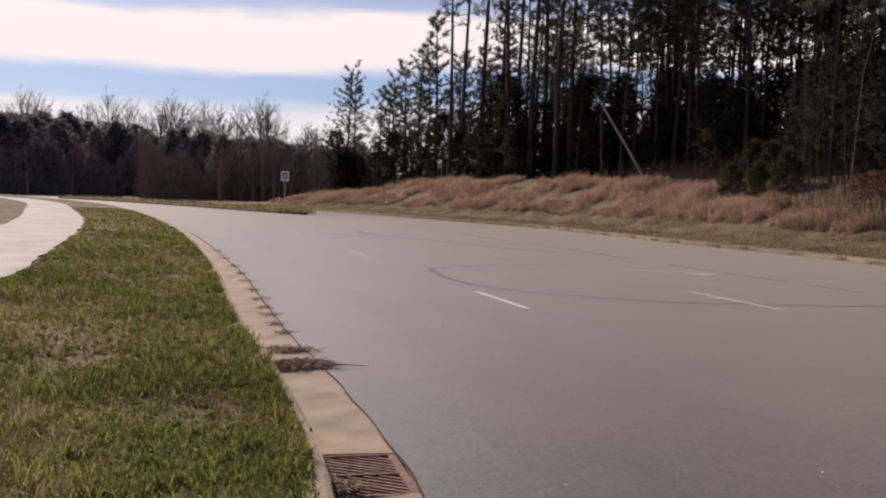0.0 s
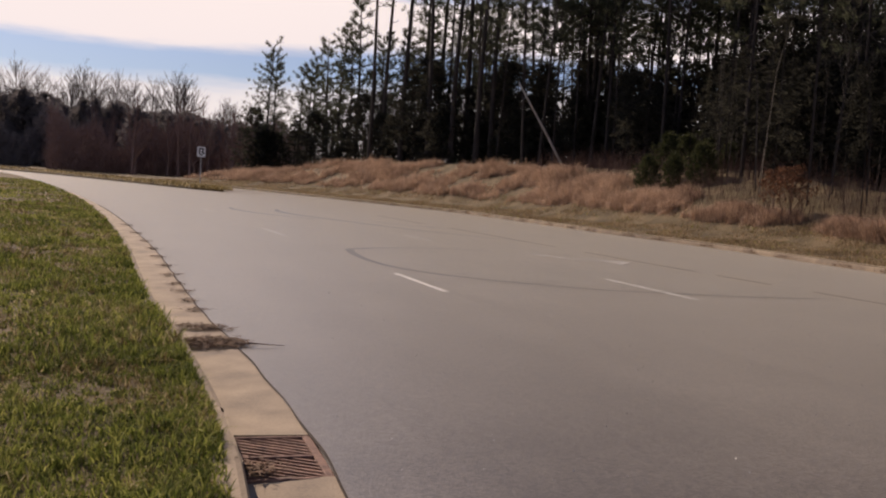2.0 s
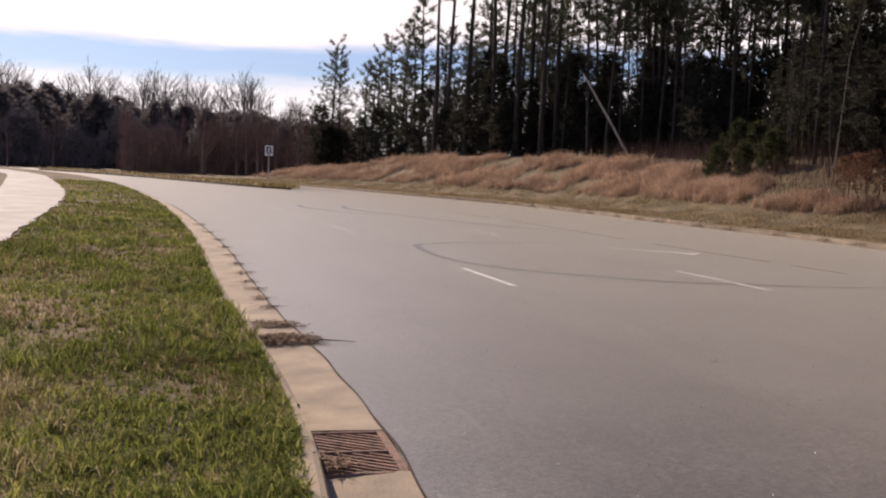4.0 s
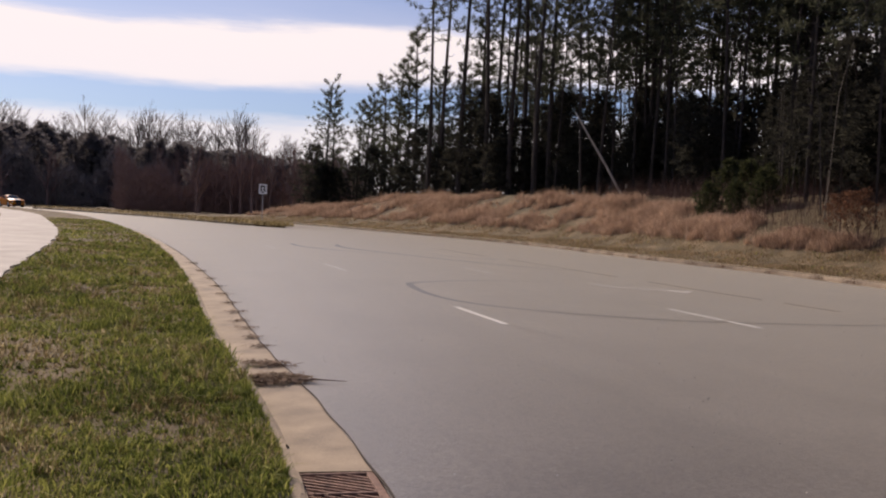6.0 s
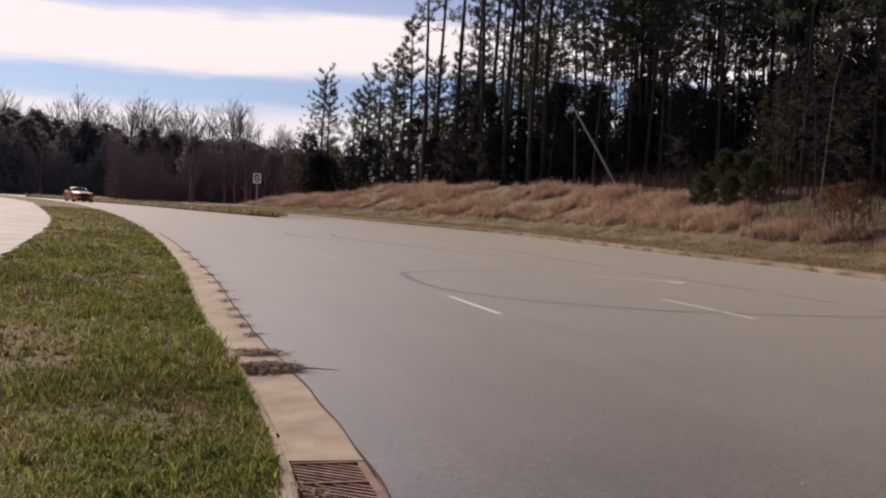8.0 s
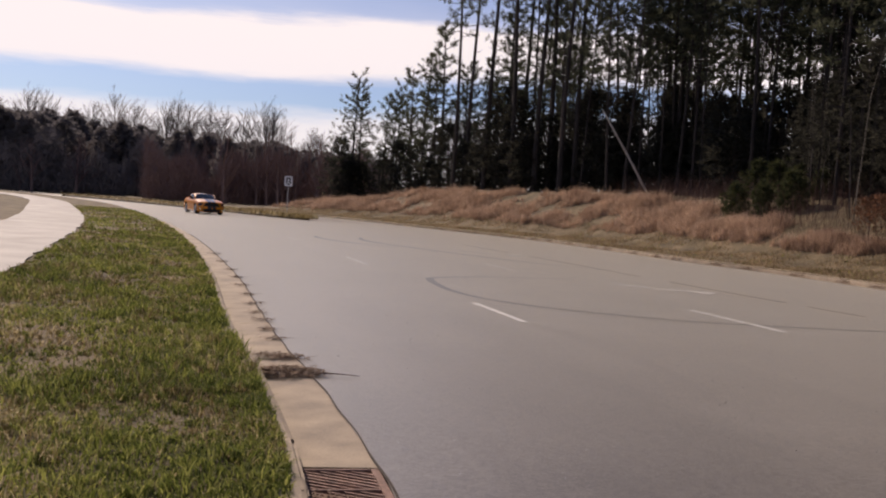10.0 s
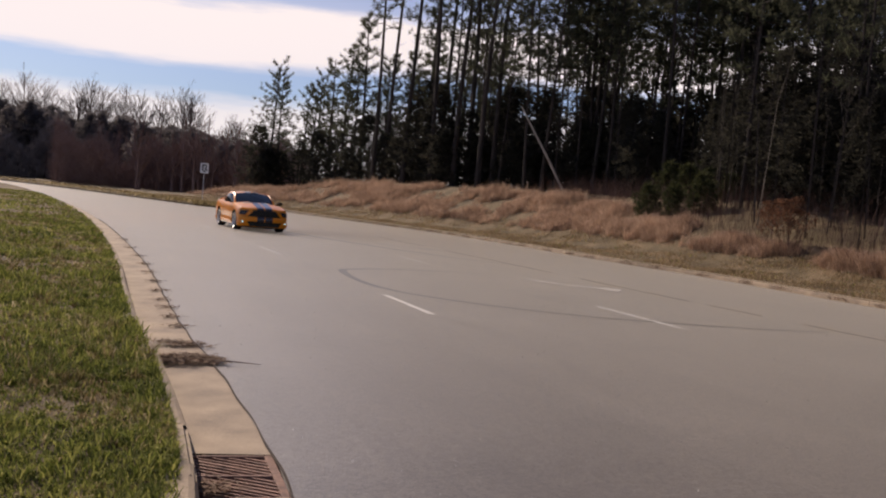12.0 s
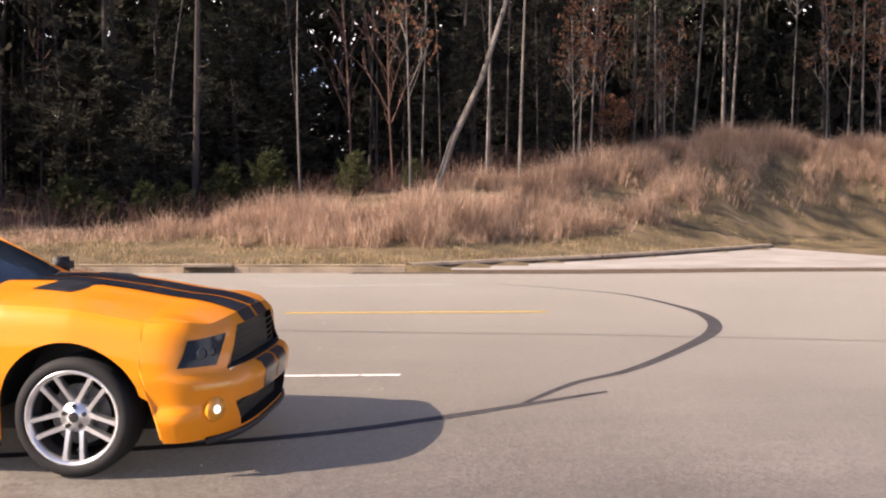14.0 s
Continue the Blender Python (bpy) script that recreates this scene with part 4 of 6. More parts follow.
def build_far_wood():
    """The wooded rise across the bend: conifers, reddish bare trees, and a skyline of tall bare trees."""
    r = random.Random(17)
    # conifers and red trees get their haze from their pale materials
    con = [evergreen(60, 10, 2.6, "far_green", "conifer", "conifer in the distant wood, its leaf colour paled for haze", "distant conifers", 290, 0.6), evergreen(61, 8.5, 2.8, "far_green", "conifer", "conifer in the distant wood, its leaf colour paled for haze", "distant conifers", 290, 0.6), evergreen(62, 11, 2.2, "far_green", "conifer", "conifer in the distant wood, its leaf colour paled for haze", "distant conifers", 290, 0.6)]
    red = bare_tree(63, 8.5, 0.2, "far_red", "bare_tree", "reddish leafless tree in the distant wood, its colour paled for haze", "distant bare trees", 0.12, depth=3, wide=0.75, more=1.5)
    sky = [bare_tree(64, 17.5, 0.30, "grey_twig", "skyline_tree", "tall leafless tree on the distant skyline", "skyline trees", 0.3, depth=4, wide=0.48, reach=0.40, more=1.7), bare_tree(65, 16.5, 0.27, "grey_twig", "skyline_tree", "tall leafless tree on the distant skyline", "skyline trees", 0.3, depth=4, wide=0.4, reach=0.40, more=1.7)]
    f = [[True] for _ in range(6)]
    for k in range(295):
        b = r.uniform(-46, -2.5)
        d = r.uniform(148, 178)
        if b < -26:
            d += 30
        if b > -13:
            d = r.uniform(128, 160)
        i = r.randrange(3)
        t = (min(max(b, -26), -4) + 26) / 22
        plant(con[i], *polar(b, d), r.uniform(0, 360), (1.27 - 0.42 * t) * r.uniform(0.84, 0.98) * d / 160, 1.12, first=f[i])
    for k in range(60):
        b = r.uniform(-24, -3)
        d = (r.uniform(140, 150) if b < -13 else r.uniform(112, 128))
        if -15 < b < -4 or r.random() < 0.35:
            plant(red, *polar(b, d), r.uniform(0, 360), r.uniform(0.75, 1.1), first=f[3])
    rng = np.random.default_rng(19)
    # thicket and brush too have the haze painted into their colours
    for name, mat, n, b0, b1, d0, d1, top_h, ln, label in (("distant_thicket", "far_green", 26000, -46, -3, 150, 174, 8.0, 0.7, "evergreen thicket filling the distant wood, its colour paled for haze"), ("distant_brush", "far_red", 13000, -17, -4.5, 118, 142, 6.0, 1.5, "reddish leafless brush before the distant wood, its colour paled for haze"), ("distant_brush", "far_grey", 11000, -46, -12, 142, 150, 7.5, 1.6, "grey-brown leafless brush before the distant wood, its colour paled for haze")):
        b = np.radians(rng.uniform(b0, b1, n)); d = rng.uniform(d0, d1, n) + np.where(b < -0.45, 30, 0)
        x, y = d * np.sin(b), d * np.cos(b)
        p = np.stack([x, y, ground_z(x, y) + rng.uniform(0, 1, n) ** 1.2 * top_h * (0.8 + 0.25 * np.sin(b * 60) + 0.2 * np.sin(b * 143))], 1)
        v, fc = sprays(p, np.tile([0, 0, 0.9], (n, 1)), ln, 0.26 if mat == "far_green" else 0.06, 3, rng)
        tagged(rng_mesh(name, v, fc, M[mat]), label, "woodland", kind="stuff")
    for b, i, size in ((-25.4, 0, 0.95), (-23.1, 0, 1.02), (-22.4, 1, 0.98), (-19.6, 1, 0.96), (-18.6, 0, 1.06), (-17.6, 0, 0.95), (-15.9, 1, 1.03), (-15.2, 0, 1.06), (-14.4, 1, 1.0), (-13.6, 1, 1.04), (-12.6, 0, 0.97), (-11.6, 1, 1.0), (-10.2, 0, 1.1), (-9.6, 1, 1.05), (-7.6, 1, 0.85), (-7.1, 0, 0.8), (-28, 0, 1.0), (-30.5, 1, 1.0)):
        plant(sky[i], *polar(b, 172), r.uniform(0, 360), size * 0.97, first=f[4 + i])


# ---- path, island, sign, grate, small things ----
def build_path():
    rows = []
    for y in stations(-40, 108, 0.6, 0.03):
        x, c = PATH_R(y), slope_cos(PATH_R, y)
        wob = 0.05 * math.sin(y * 1.7) + 0.04 * math.sin(y * 4.1)
        w = 2.45 / c
        z = [float(ground_z(x - w * k / 6, y)) + 0.03 for k in range(7)]
        rows.append([(x + wob, y, z[0] - 0.06)] + [(x + (wob if k == 0 else 0) - w * k / 6, y, z[k]) for k in range(7)] + [(x - w, y, z[6] - 0.06)])
    tagged(strip("footpath", rows, M["path"]), "pale concrete footpath curving beside the grass verge", "path", kind="structure")


def build_island():
    """The grassy tip of the median beyond the turn lane, with a low kerb, and the sign on it."""
    mid = [(-8.6, 66.0), (-10.2, 68.5), (-13.5, 74.0), (-17.5, 80.5), (-23, 89), (-32, 101), (-44, 114)]
    wide = [0.05, 0.9, 1.3, 1.5, 1.6, 1.7, 1.7]
    pts = []
    for i in range(len(mid) - 1):
        for k in range(5):
            t = k / 5
            pts.append((mid[i][0] + (mid[i + 1][0] - mid[i][0]) * t, mid[i][1] + (mid[i + 1][1] - mid[i][1]) * t, wide[i] + (wide[i + 1] - wide[i]) * t))
    rows = []
    for x, y, w in pts:
        n = Vector((0.84, 0.54))
        rows.append([(x - n.x * w * k, y - n.y * w * k, z) for k, z in ((-1, 0.0), (-0.97, 0.14), (-0.8, 0.17), (0, 0.26), (0.8, 0.17), (0.97, 0.14), (1, 0.0))])
    tagged(strip("median", rows, M["soil"]), "low grassy median island ending in a point", "median", kind="structure")
    rng = np.random.default_rng(12)
    k = rng.integers(0, len(pts), 5000)
    p = np.array(pts)[k]
    off = rng.uniform(-0.9, 0.9, 5000) * p[:, 2]
    base = np.stack([p[:, 0] - 0.84 * off + rng.uniform(-0.5, 0.5, 5000), p[:, 1] - 0.54 * off + rng.uniform(-0.8, 0.8, 5000), np.full(5000, 0.12)], 1)
    v, f = blade_arrays(base, rng.uniform(0.12, 0.4, 5000), rng.uniform(0.04, 0.08, 5000), rng.uniform(0.2, 0.9, 5000), rng)
    tagged(rng_mesh("median_grass", v, f, M["straw_blade"]), "dull dry grass on the median island", "grass", kind="stuff")
    sign = tagged(new("road_sign"), "small white road sign with a black symbol on a post", "sign")
    x, y = -11.0, 71.4
    sign.location = (x, y, 0.2)
    bm = bmesh.new()
    bmesh.ops.create_cube(bm, size=1, matrix=Matrix.Translation((0, 0.03, 1.35)) @ Matrix.Diagonal((0.06, 0.04, 2.75, 1)))
    part("post", bm, M["steel"], sign)
    bm = bmesh.new()
    bmesh.ops.create_cube(bm, size=1, matrix=Matrix.Translation((0, 0, 2.5)) @ Matrix.Diagonal((0.61, 0.012, 0.76, 1)))
    bmesh.ops.bevel(bm, geom=[e for e in bm.edges if abs(e.verts[0].co.y - e.verts[1].co.y) > 0.005], offset=0.04, segments=3, affect="EDGES")
    part("board", bm, M["sign_white"], sign, "white rectangular board")
    for cx, cz, w, h, rot in ((-0.12, 2.55, 0.09, 0.42, 0), (-0.02, 2.72, 0.28, 0.09, 0), (0.12, 2.62, 0.09, 0.24, 0), (0.12, 2.42, 0.24, 0.09, 40), (0.0, 2.28, 0.2, 0.08, 0)):
        bm = bmesh.new()
        bmesh.ops.create_cube(bm, size=1, matrix=Matrix.Translation((cx, -0.012, cz)) @ Matrix.Rotation(radians(rot), 4, "Y") @ Matrix.Diagonal((w, 0.006, h, 1)))
        part("symbol_bar", bm, M["sign_black"], sign, "black bar of the sign's symbol")


def build_grate():
    """Storm drain: sunk frame, slanting bars over a block painted near-black as the pit's shade, set in the gutter."""
    g = tagged(new("drain_grate"), "rusty iron storm drain grate with slanting bars in the gutter", "drain")
    y0, y1 = 4.86, 5.62
    yaw = math.degrees(math.atan(-(NEAR(y1) - NEAR(y0)) / (y1 - y0)))
    cx = (NEAR(y0) + NEAR(y1)) / 2
    g.matrix_basis = pose(cx, (y0 + y1) / 2, 0.0, 0, 0, yaw)
    w, l = 0.49, 0.80
    for x0, xx, ya, yb in ((-w, -w + 0.025, -l / 2, l / 2), (-0.05, 0.0, -l / 2, l / 2), (-w + 0.025, -0.05, -l / 2, -l / 2 + 0.03), (-w + 0.025, -0.05, l / 2 - 0.03, l / 2), (-w + 0.025, -0.05, -0.014, 0.014)):
        bm = bmesh.new()
        bmesh.ops.create_cube(bm, size=1, matrix=Matrix.Translation(((x0 + xx) / 2, (ya + yb) / 2, -0.03)) @ Matrix.Diagonal((xx - x0, yb - ya, 0.06, 1)))
        bmesh.ops.bevel(bm, geom=list(bm.edges), offset=0.004, segments=1, affect="EDGES")
        part("frame_bar", bm, M["rust"], g)
    slant = math.tan(radians(-34))                            # bars lie aslant and end at the frame
    for ya, yb in ((-l / 2 + 0.03, -0.014), (0.014, l / 2 - 0.03)):
        for k in range(-4, 16):
            y_at = ya + k * 0.062
            lo, hi = -w + 0.026, -0.051
            ends = sorted((lo + (v - y_at) / slant for v in (ya, yb)))
            x0, x1 = max(lo, ends[0]), min(hi, ends[1])
            if x1 - x0 < 0.03:
                continue
            bm = bmesh.new()
            h = 0.0145
            corner = [(x, y_at + slant * (x - lo) + e, z) for z in (-0.03, -0.006) for x, e in ((x0, -h), (x1, -h), (x1, h), (x0, h))]
            c = [bm.verts.new((p[0], min(max(p[1], ya), yb), p[2])) for p in corner]
            for q in ((4, 5, 6, 7), (3, 2, 1, 0), (0, 1, 5, 4), (1, 2, 6, 5), (2, 3, 7, 6), (3, 0, 4, 7)):
                bm.faces.new([c[v] for v in q])
            part("bar", bm, M["rust"], g)
    # solid block, its near-black colour is the shade of the pit
    bm = bmesh.new()
    bmesh.ops.create_cube(bm, size=1, matrix=Matrix.Translation((-w / 2, 0, -0.45)) @ Matrix.Diagonal((w + 0.1, l, 0.6, 1)))
    part("pit", bm, M["dark"], g, "near-black block painted as the pit's shade below the bars")
    bm = bmesh.new()
    bmesh.ops.create_cube(bm, size=1, matrix=Matrix.Translation((-w - 0.10, 0, 0.04)) @ Matrix.Diagonal((0.20, l + 0.2, 0.228, 1)))
    bmesh.ops.bevel(bm, geom=[e for e in bm.edges if abs(e.verts[0].co.y - e.verts[1].co.y) > 0.1], offset=0.03, segments=3, affect="EDGES")
    part("kerb_block", bm, M["concrete"], g, "stained concrete kerb behind the grate")


def leaf_heap(name, cx, cy, rx, ry, n, label, turn, z=0.012, rise=0.05, seed=1):
    rng = np.random.default_rng(seed)
    a, q = rng.uniform(0, 2 * np.pi, n), np.sqrt(rng.uniform(0, 1, n))
    lx, ly = q * np.cos(a) * rx, q * np.sin(a) * ry
    c, s = math.cos(radians(turn)), math.sin(radians(turn))
    p = np.stack([cx + c * lx - s * ly, cy + s * lx + c * ly, z + rng.uniform(0, rise, n) * (1 - q)], 1)
    d = rng.normal(0, 1, (n, 3)); d[:, 2] *= 0.25
    v, f = sprays(p, d, 0.075, 0.016, 2, rng)
    v[:, 2] = z + np.abs(v[:, 2] - z) * (0.9 if rise > 0.1 else 0.3)
    return tagged(rng_mesh(name, v, f, M["litter"]), label, "leaf litter", kind="stuff")


def build_litter():
    leaf_heap("leaf_litter", -1.28, 8.45, 0.34, 0.20, 1000, "heap of brown dead leaves and twigs across the gutter", 10, seed=2)
    leaf_heap("leaf_litter", -1.42, 9.25, 0.25, 0.06, 260, "scatter of dead leaves on the gutter joint", -5, seed=3)
    leaf_heap("leaf_litter", -0.56, 4.87, 0.10, 0.05, 170, "dead leaves caught on the corner of the grate", 15, seed=4)
    for k, y in enumerate((10.4, 11.1, 11.9, 12.6, 13.6, 14.8, 16.2, 17.7, 19.4, 21.5, 24)):
        leaf_heap("leaf_litter", NEAR(y) - 0.05, y, random.uniform(0.04, 0.13), 0.025 + 0.005 * k, 50, "scatter of dead leaves on the gutter joint", 8, rise=0.02, seed=20 + k)
    # dark seam of dirt and weeds where asphalt meets the gutter
    rows = []
    for k in range(240):
        y = 3.2 + k * 0.13
        w = 0.002 + 0.003 * (1 + math.sin(y * 3.7) * math.sin(y * 1.3)) + 0.0005 * y
        x = NEAR(y) + 0.008 * math.sin(y * 5.1)
        rows.append([(x - w, y, 0.009), (x + w, y, 0.009)])
    tagged(strip("gutter_seam", rows, M["dirt_dark"]), "dark dirt-filled seam between asphalt and gutter", "seam", kind="structure")
    twig = bmesh.new()
    tube(twig, [Vector((-1.05, 8.42, 0.03)), Vector((-0.85, 8.40, 0.035)), Vector((-0.62, 8.44, 0.02))], [0.008, 0.007, 0.003], 4)
    tagged(part("twig", twig, M["red_twig"], None), "dark twig sticking out over the asphalt", "twig")
    rng = np.random.default_rng(31)
    n = 1600                                                  # grit flakes coloured white to stand for the sun's glints on the asphalt
    y = rng.uniform(1.5, 22, n); x = np.interp(y, TAB_Y, TAB_N) + rng.uniform(0.1, 11, n)
    v, f = sprays(np.stack([x, y, np.full(n, 0.008)], 1), np.tile([0, 0, 0.2], (n, 1)), 0.012, 0.010, 1, rng)
    v[:, 2] = np.abs(v[:, 2] - 0.004) + 0.004
    tagged(rng_mesh("grit", v, f, M["white_paint"]), "white specks of grit standing in for sun sparkle on the asphalt", "grit", kind="stuff")
    for k in range(26):                                       # weeds and dirt in the far kerb's joints
        y = 9.2 + k * 2.1 + random.uniform(-0.4, 0.4)
        x, _ = beyond(-0.2, y)
        leaf_heap("kerb_weeds", float(x), y, 0.14, 0.22, 70, "dark dead weeds in a joint of the far kerb", 70, z=0.03, rise=0.16, seed=60 + k)


def build_far_inlet():
    """Kerb inlet on the far side: a slab over an opening whose shade is painted near-black."""
    ya, yb = 6.88, 7.80
    inlet = tagged(new("kerb_inlet"), "concrete kerb inlet, the shade in its open mouth painted near-black", "drain")
    xa, xb = FAR(ya), FAR(yb)
    yaw = math.degrees(math.atan2(yb - ya, xb - xa)) - 90
    inlet.matrix_basis = pose((xa + xb) / 2, (ya + yb) / 2, 0, 0, 0, yaw)
    l = math.hypot(yb - ya, xb - xa)
    # back and sill are coloured near-black for the shade under the slab
    for name, mat, x, z, sx, sz in (("slab", "concrete", 0.32, 0.135, 0.5, 0.05), ("back", "dark", 0.45, 0.05, 0.1, 0.12), ("sill", "dark", 0.2, -0.02, 0.4, 0.04)):
        bm = bmesh.new()
        bmesh.ops.create_cube(bm, size=1, matrix=Matrix.Translation((x, 0, z)) @ Matrix.Diagonal((sx, l, sz, 1)))
        bmesh.ops.bevel(bm, geom=list(bm.edges), offset=0.008, segments=2, affect="EDGES")
        part(name, bm, M[mat], inlet)


def build_side_road():
    """The mouth of a side road: dirty channel across it, pale apron, and a kerb that swings away."""
    rows = []
    for k in range(40):
        y = 4.6 - k * 0.8
        x, c = FAR(y), slope_cos(FAR, y)
        rows.append([(x - 0.25, y, 0.007), (x + 0.25 / c, y, 0.007), (x + 0.6 / c, y, 0.04)])
    tagged(strip("channel", rows, M["dirt"]), "brown dirt-stained channel across the side road's mouth", "gutter", kind="structure")
    edge = [(19.95, 3.6), (21.4, 2.45), (22.95, 1.13), (24.75, -0.45), (27.5, -2.4), (30.2, -4.2), (33.2, -6.2)]
    holder = tagged(new("side_kerb"), "weathered kerb curving away into the side road", "kerb", kind="structure")
    n = len(edge)
    for i in range(n - 1):
        seg = []
        for k in range(4):
            t = k / 3 * 0.985
            p0, p1, p2, p3 = (Vector(edge[min(max(j, 0), n - 1)]) for j in (i - 1, i, i + 1, i + 2))
            q = 0.5 * ((2 * p1) + (p2 - p0) * t + (2 * p0 - 5 * p1 + 4 * p2 - p3) * t * t + (3 * p1 - p0 - 3 * p2 + p3) * t**3)
            d = ((p2 - p1)).normalized()
            nn = Vector((-d.y, d.x))
            z = 0.03
            seg.append([(q.x + nn.x * o, q.y + nn.y * o, z + h) for o, h in ((-0.16, -0.25), (-0.15, 0.10), (-0.11, 0.15), (0.05, 0.155), (0.08, -0.1))])
        strip("kerb_length", seg, M["concrete"], holder)
        face = [[(p[0][0] * 1.0 - 0.004, p[0][1] - 0.006, 0.03), (p[1][0] - 0.004, p[1][1] - 0.006, 0.118)] for p in seg]
        strip("kerb_stain", face, M["dirt"], holder)["label"] = "brown dirt on the kerb's face"
    apron = []
    for k in range(24):
        t = k / 23
        e = edge[min(int(t * (n - 1)), n - 2)]; g = edge[min(int(t * (n - 1)) + 1, n - 1)]
        u = t * (n - 1) - min(int(t * (n - 1)), n - 2)
        ex, ey = e[0] + (g[0] - e[0]) * u, e[1] + (g[1] - e[1]) * u - 0.12
        fy = 2.6 - t * 14
        fx = FAR(fy) + 0.5
        row = []
        for j in range(7):
            x, y = fx + (ex - fx) * j / 6, fy + (ey - fy) * j / 6
            row.append((x, y, 0.035 + 0.02 * j / 6))
        apron.append(row)
    tagged(strip("apron", apron, M["path"]), "pale concrete apron of the side road", "pavement", kind="structure")


def flat_shape(name, outline, mat, label, z=0.006):
    bm = bmesh.new()
    bm.faces.new([bm.verts.new((x, y, z)) for x, y in outline])
    ob = part(name, bm, M[mat], None)
    return tagged(ob, label, "road marking", kind="structure")


def build_marks():
    arrow = [(7.40, 11.28), (7.42, 10.75), (7.62, 10.30), (8.05, 9.98), (8.55, 9.80), (8.98, 9.62), (9.02, 8.98), (9.62, 10.02), (9.10, 10.12), (8.60, 10.08), (8.15, 10.30), (7.80, 10.66)]
    flat_shape("turn_arrow", arrow, "white_paint", "worn white turn arrow painted on the asphalt")
    flat_shape("turn_arrow", [(x - 3.15 - (y - 10) * 0.03, y + 11.3) for x, y in arrow], "worn_paint", "worn white turn arrow painted on the asphalt")
    flat_shape("turn_arrow", [(x - 6.4 - (y - 10) * 0.05, y + 23.0) for x, y in arrow], "worn_paint", "worn white turn arrow painted on the asphalt")
    ribbon("tyre_mark", [(17.8, 1.5), (17.2, 0.2), (16.5, -0.8), (14.9, -1.55), (13.7, -1.8), (12.4, -1.7), (10.9, -1.2), (9.4, -0.55), (8.6, -0.02), (7.57, 0.41)], [0.04, 0.06, 0.09, 0.13, 0.18, 0.18, 0.14, 0.10, 0.08, 0.04], M["rubber"], "dark curved tyre mark left by a spinning car")
    ribbon("tyre_mark", [(8.3, -0.3), (7.6, 0.4), (7.05, 0.95), (6.5, 1.58), (6.08, 2.22), (5.73, 2.9), (5.4, 3.75), (5.22, 4.6), (5.18, 5.3), (5.3, 6.05), (5.62, 6.95), (6.05, 7.75), (6.9, 8.73), (7.85, 9.42), (8.8, 9.85), (9.8, 9.93), (10.95, 9.73), (12.6, 9.3)], [0.05, 0.09, 0.11, 0.11, 0.11, 0.11, 0.11, 0.11, 0.12, 0.13, 0.15, 0.17, 0.15, 0.13, 0.11, 0.09, 0.07, 0.04], M["rubber"], "dark circular tyre mark left by a spinning car", 0.0035)
    ribbon("tyre_mark", [(12.1, 5.6), (11.4, 4.75), (10.4, 4.15), (9.3, 3.8), (8.55, 3.74), (7.9, 3.75)], [0.04, 0.1, 0.17, 0.13, 0.09, 0.04], M["rubber"], "short dark curved tyre mark on the asphalt")
    ribbon("tyre_mark", [(10.0, 7.4), (10.4, 6.3), (10.65, 4.9), (11.0, 3.5), (11.35, 1.35), (11.6, 0.0), (11.8, -1.6), (12.0, -3.7), (12.3, -7)], [0.04, 0.06, 0.07, 0.07, 0.06, 0.06, 0.06, 0.07, 0.07], M["faint_rubber"], "faint straight tyre mark along the lane", 0.0018)
    ribbon("tyre_mark", [(3.3, 22.7), (1.4, 21.95), (0.23, 20.85), (-0.04, 20.1), (0.33, 17.9), (1.0, 16.45), (2.15, 15.5), (3.45, 14.98), (4.3, 14.82), (5.7, 14.9), (7.0, 15.05), (8.2, 15.4)], [0.05, 0.08, 0.14, 0.18, 0.15, 0.12, 0.1, 0.09, 0.09, 0.09, 0.08, 0.04], M["faint_rubber"], "thin curved tyre mark across two lanes", 0.0035)
    ribbon("tyre_mark", [(1.2, 13.8), (1.45, 13.2), (2.0, 11.9), (2.36, 10.35), (2.5, 9.3), (2.55, 8.2)], [0.05, 0.14, 0.18, 0.2, 0.16, 0.05], M["ghost_rubber"], "faint broad tyre mark in the near lane", 0.0018)
    ribbon("tyre_mark", [(-4.9, 39.5), (-4.4, 37.5), (-3.2, 35.5), (-1.2, 33.5)], [0.1, 0.25, 0.25, 0.1], M["faint_rubber"], "faint tyre mark on the far asphalt")
    ribbon("tyre_mark", [(-3.1, 40.5), (-2.6, 37.5), (-0.6, 34.0), (2.6, 29.5), (5.0, 27.5)], [0.1, 0.3, 0.2, 0.15, 0.08], M["faint_rubber"], "long faint tyre mark on the far asphalt", 0.0035)


build_path()
build_island()
build_grate()
build_far_inlet()
build_side_road()
build_marks()
build_litter()
build_wood()
build_far_wood()
build_verge_grass()
build_bank_grass()


# ---- the sports car: x ahead, y to its left, z up, from the ground between its axles ----
def paint_material():
    m = material("orange_car_paint", (0.72, 0.222, 0.002), (0.80, 0.252, 0.003), scale=1.5, rough=0.42, fine=900, bump=0, coat=0.45, spec=0.3)
    return m


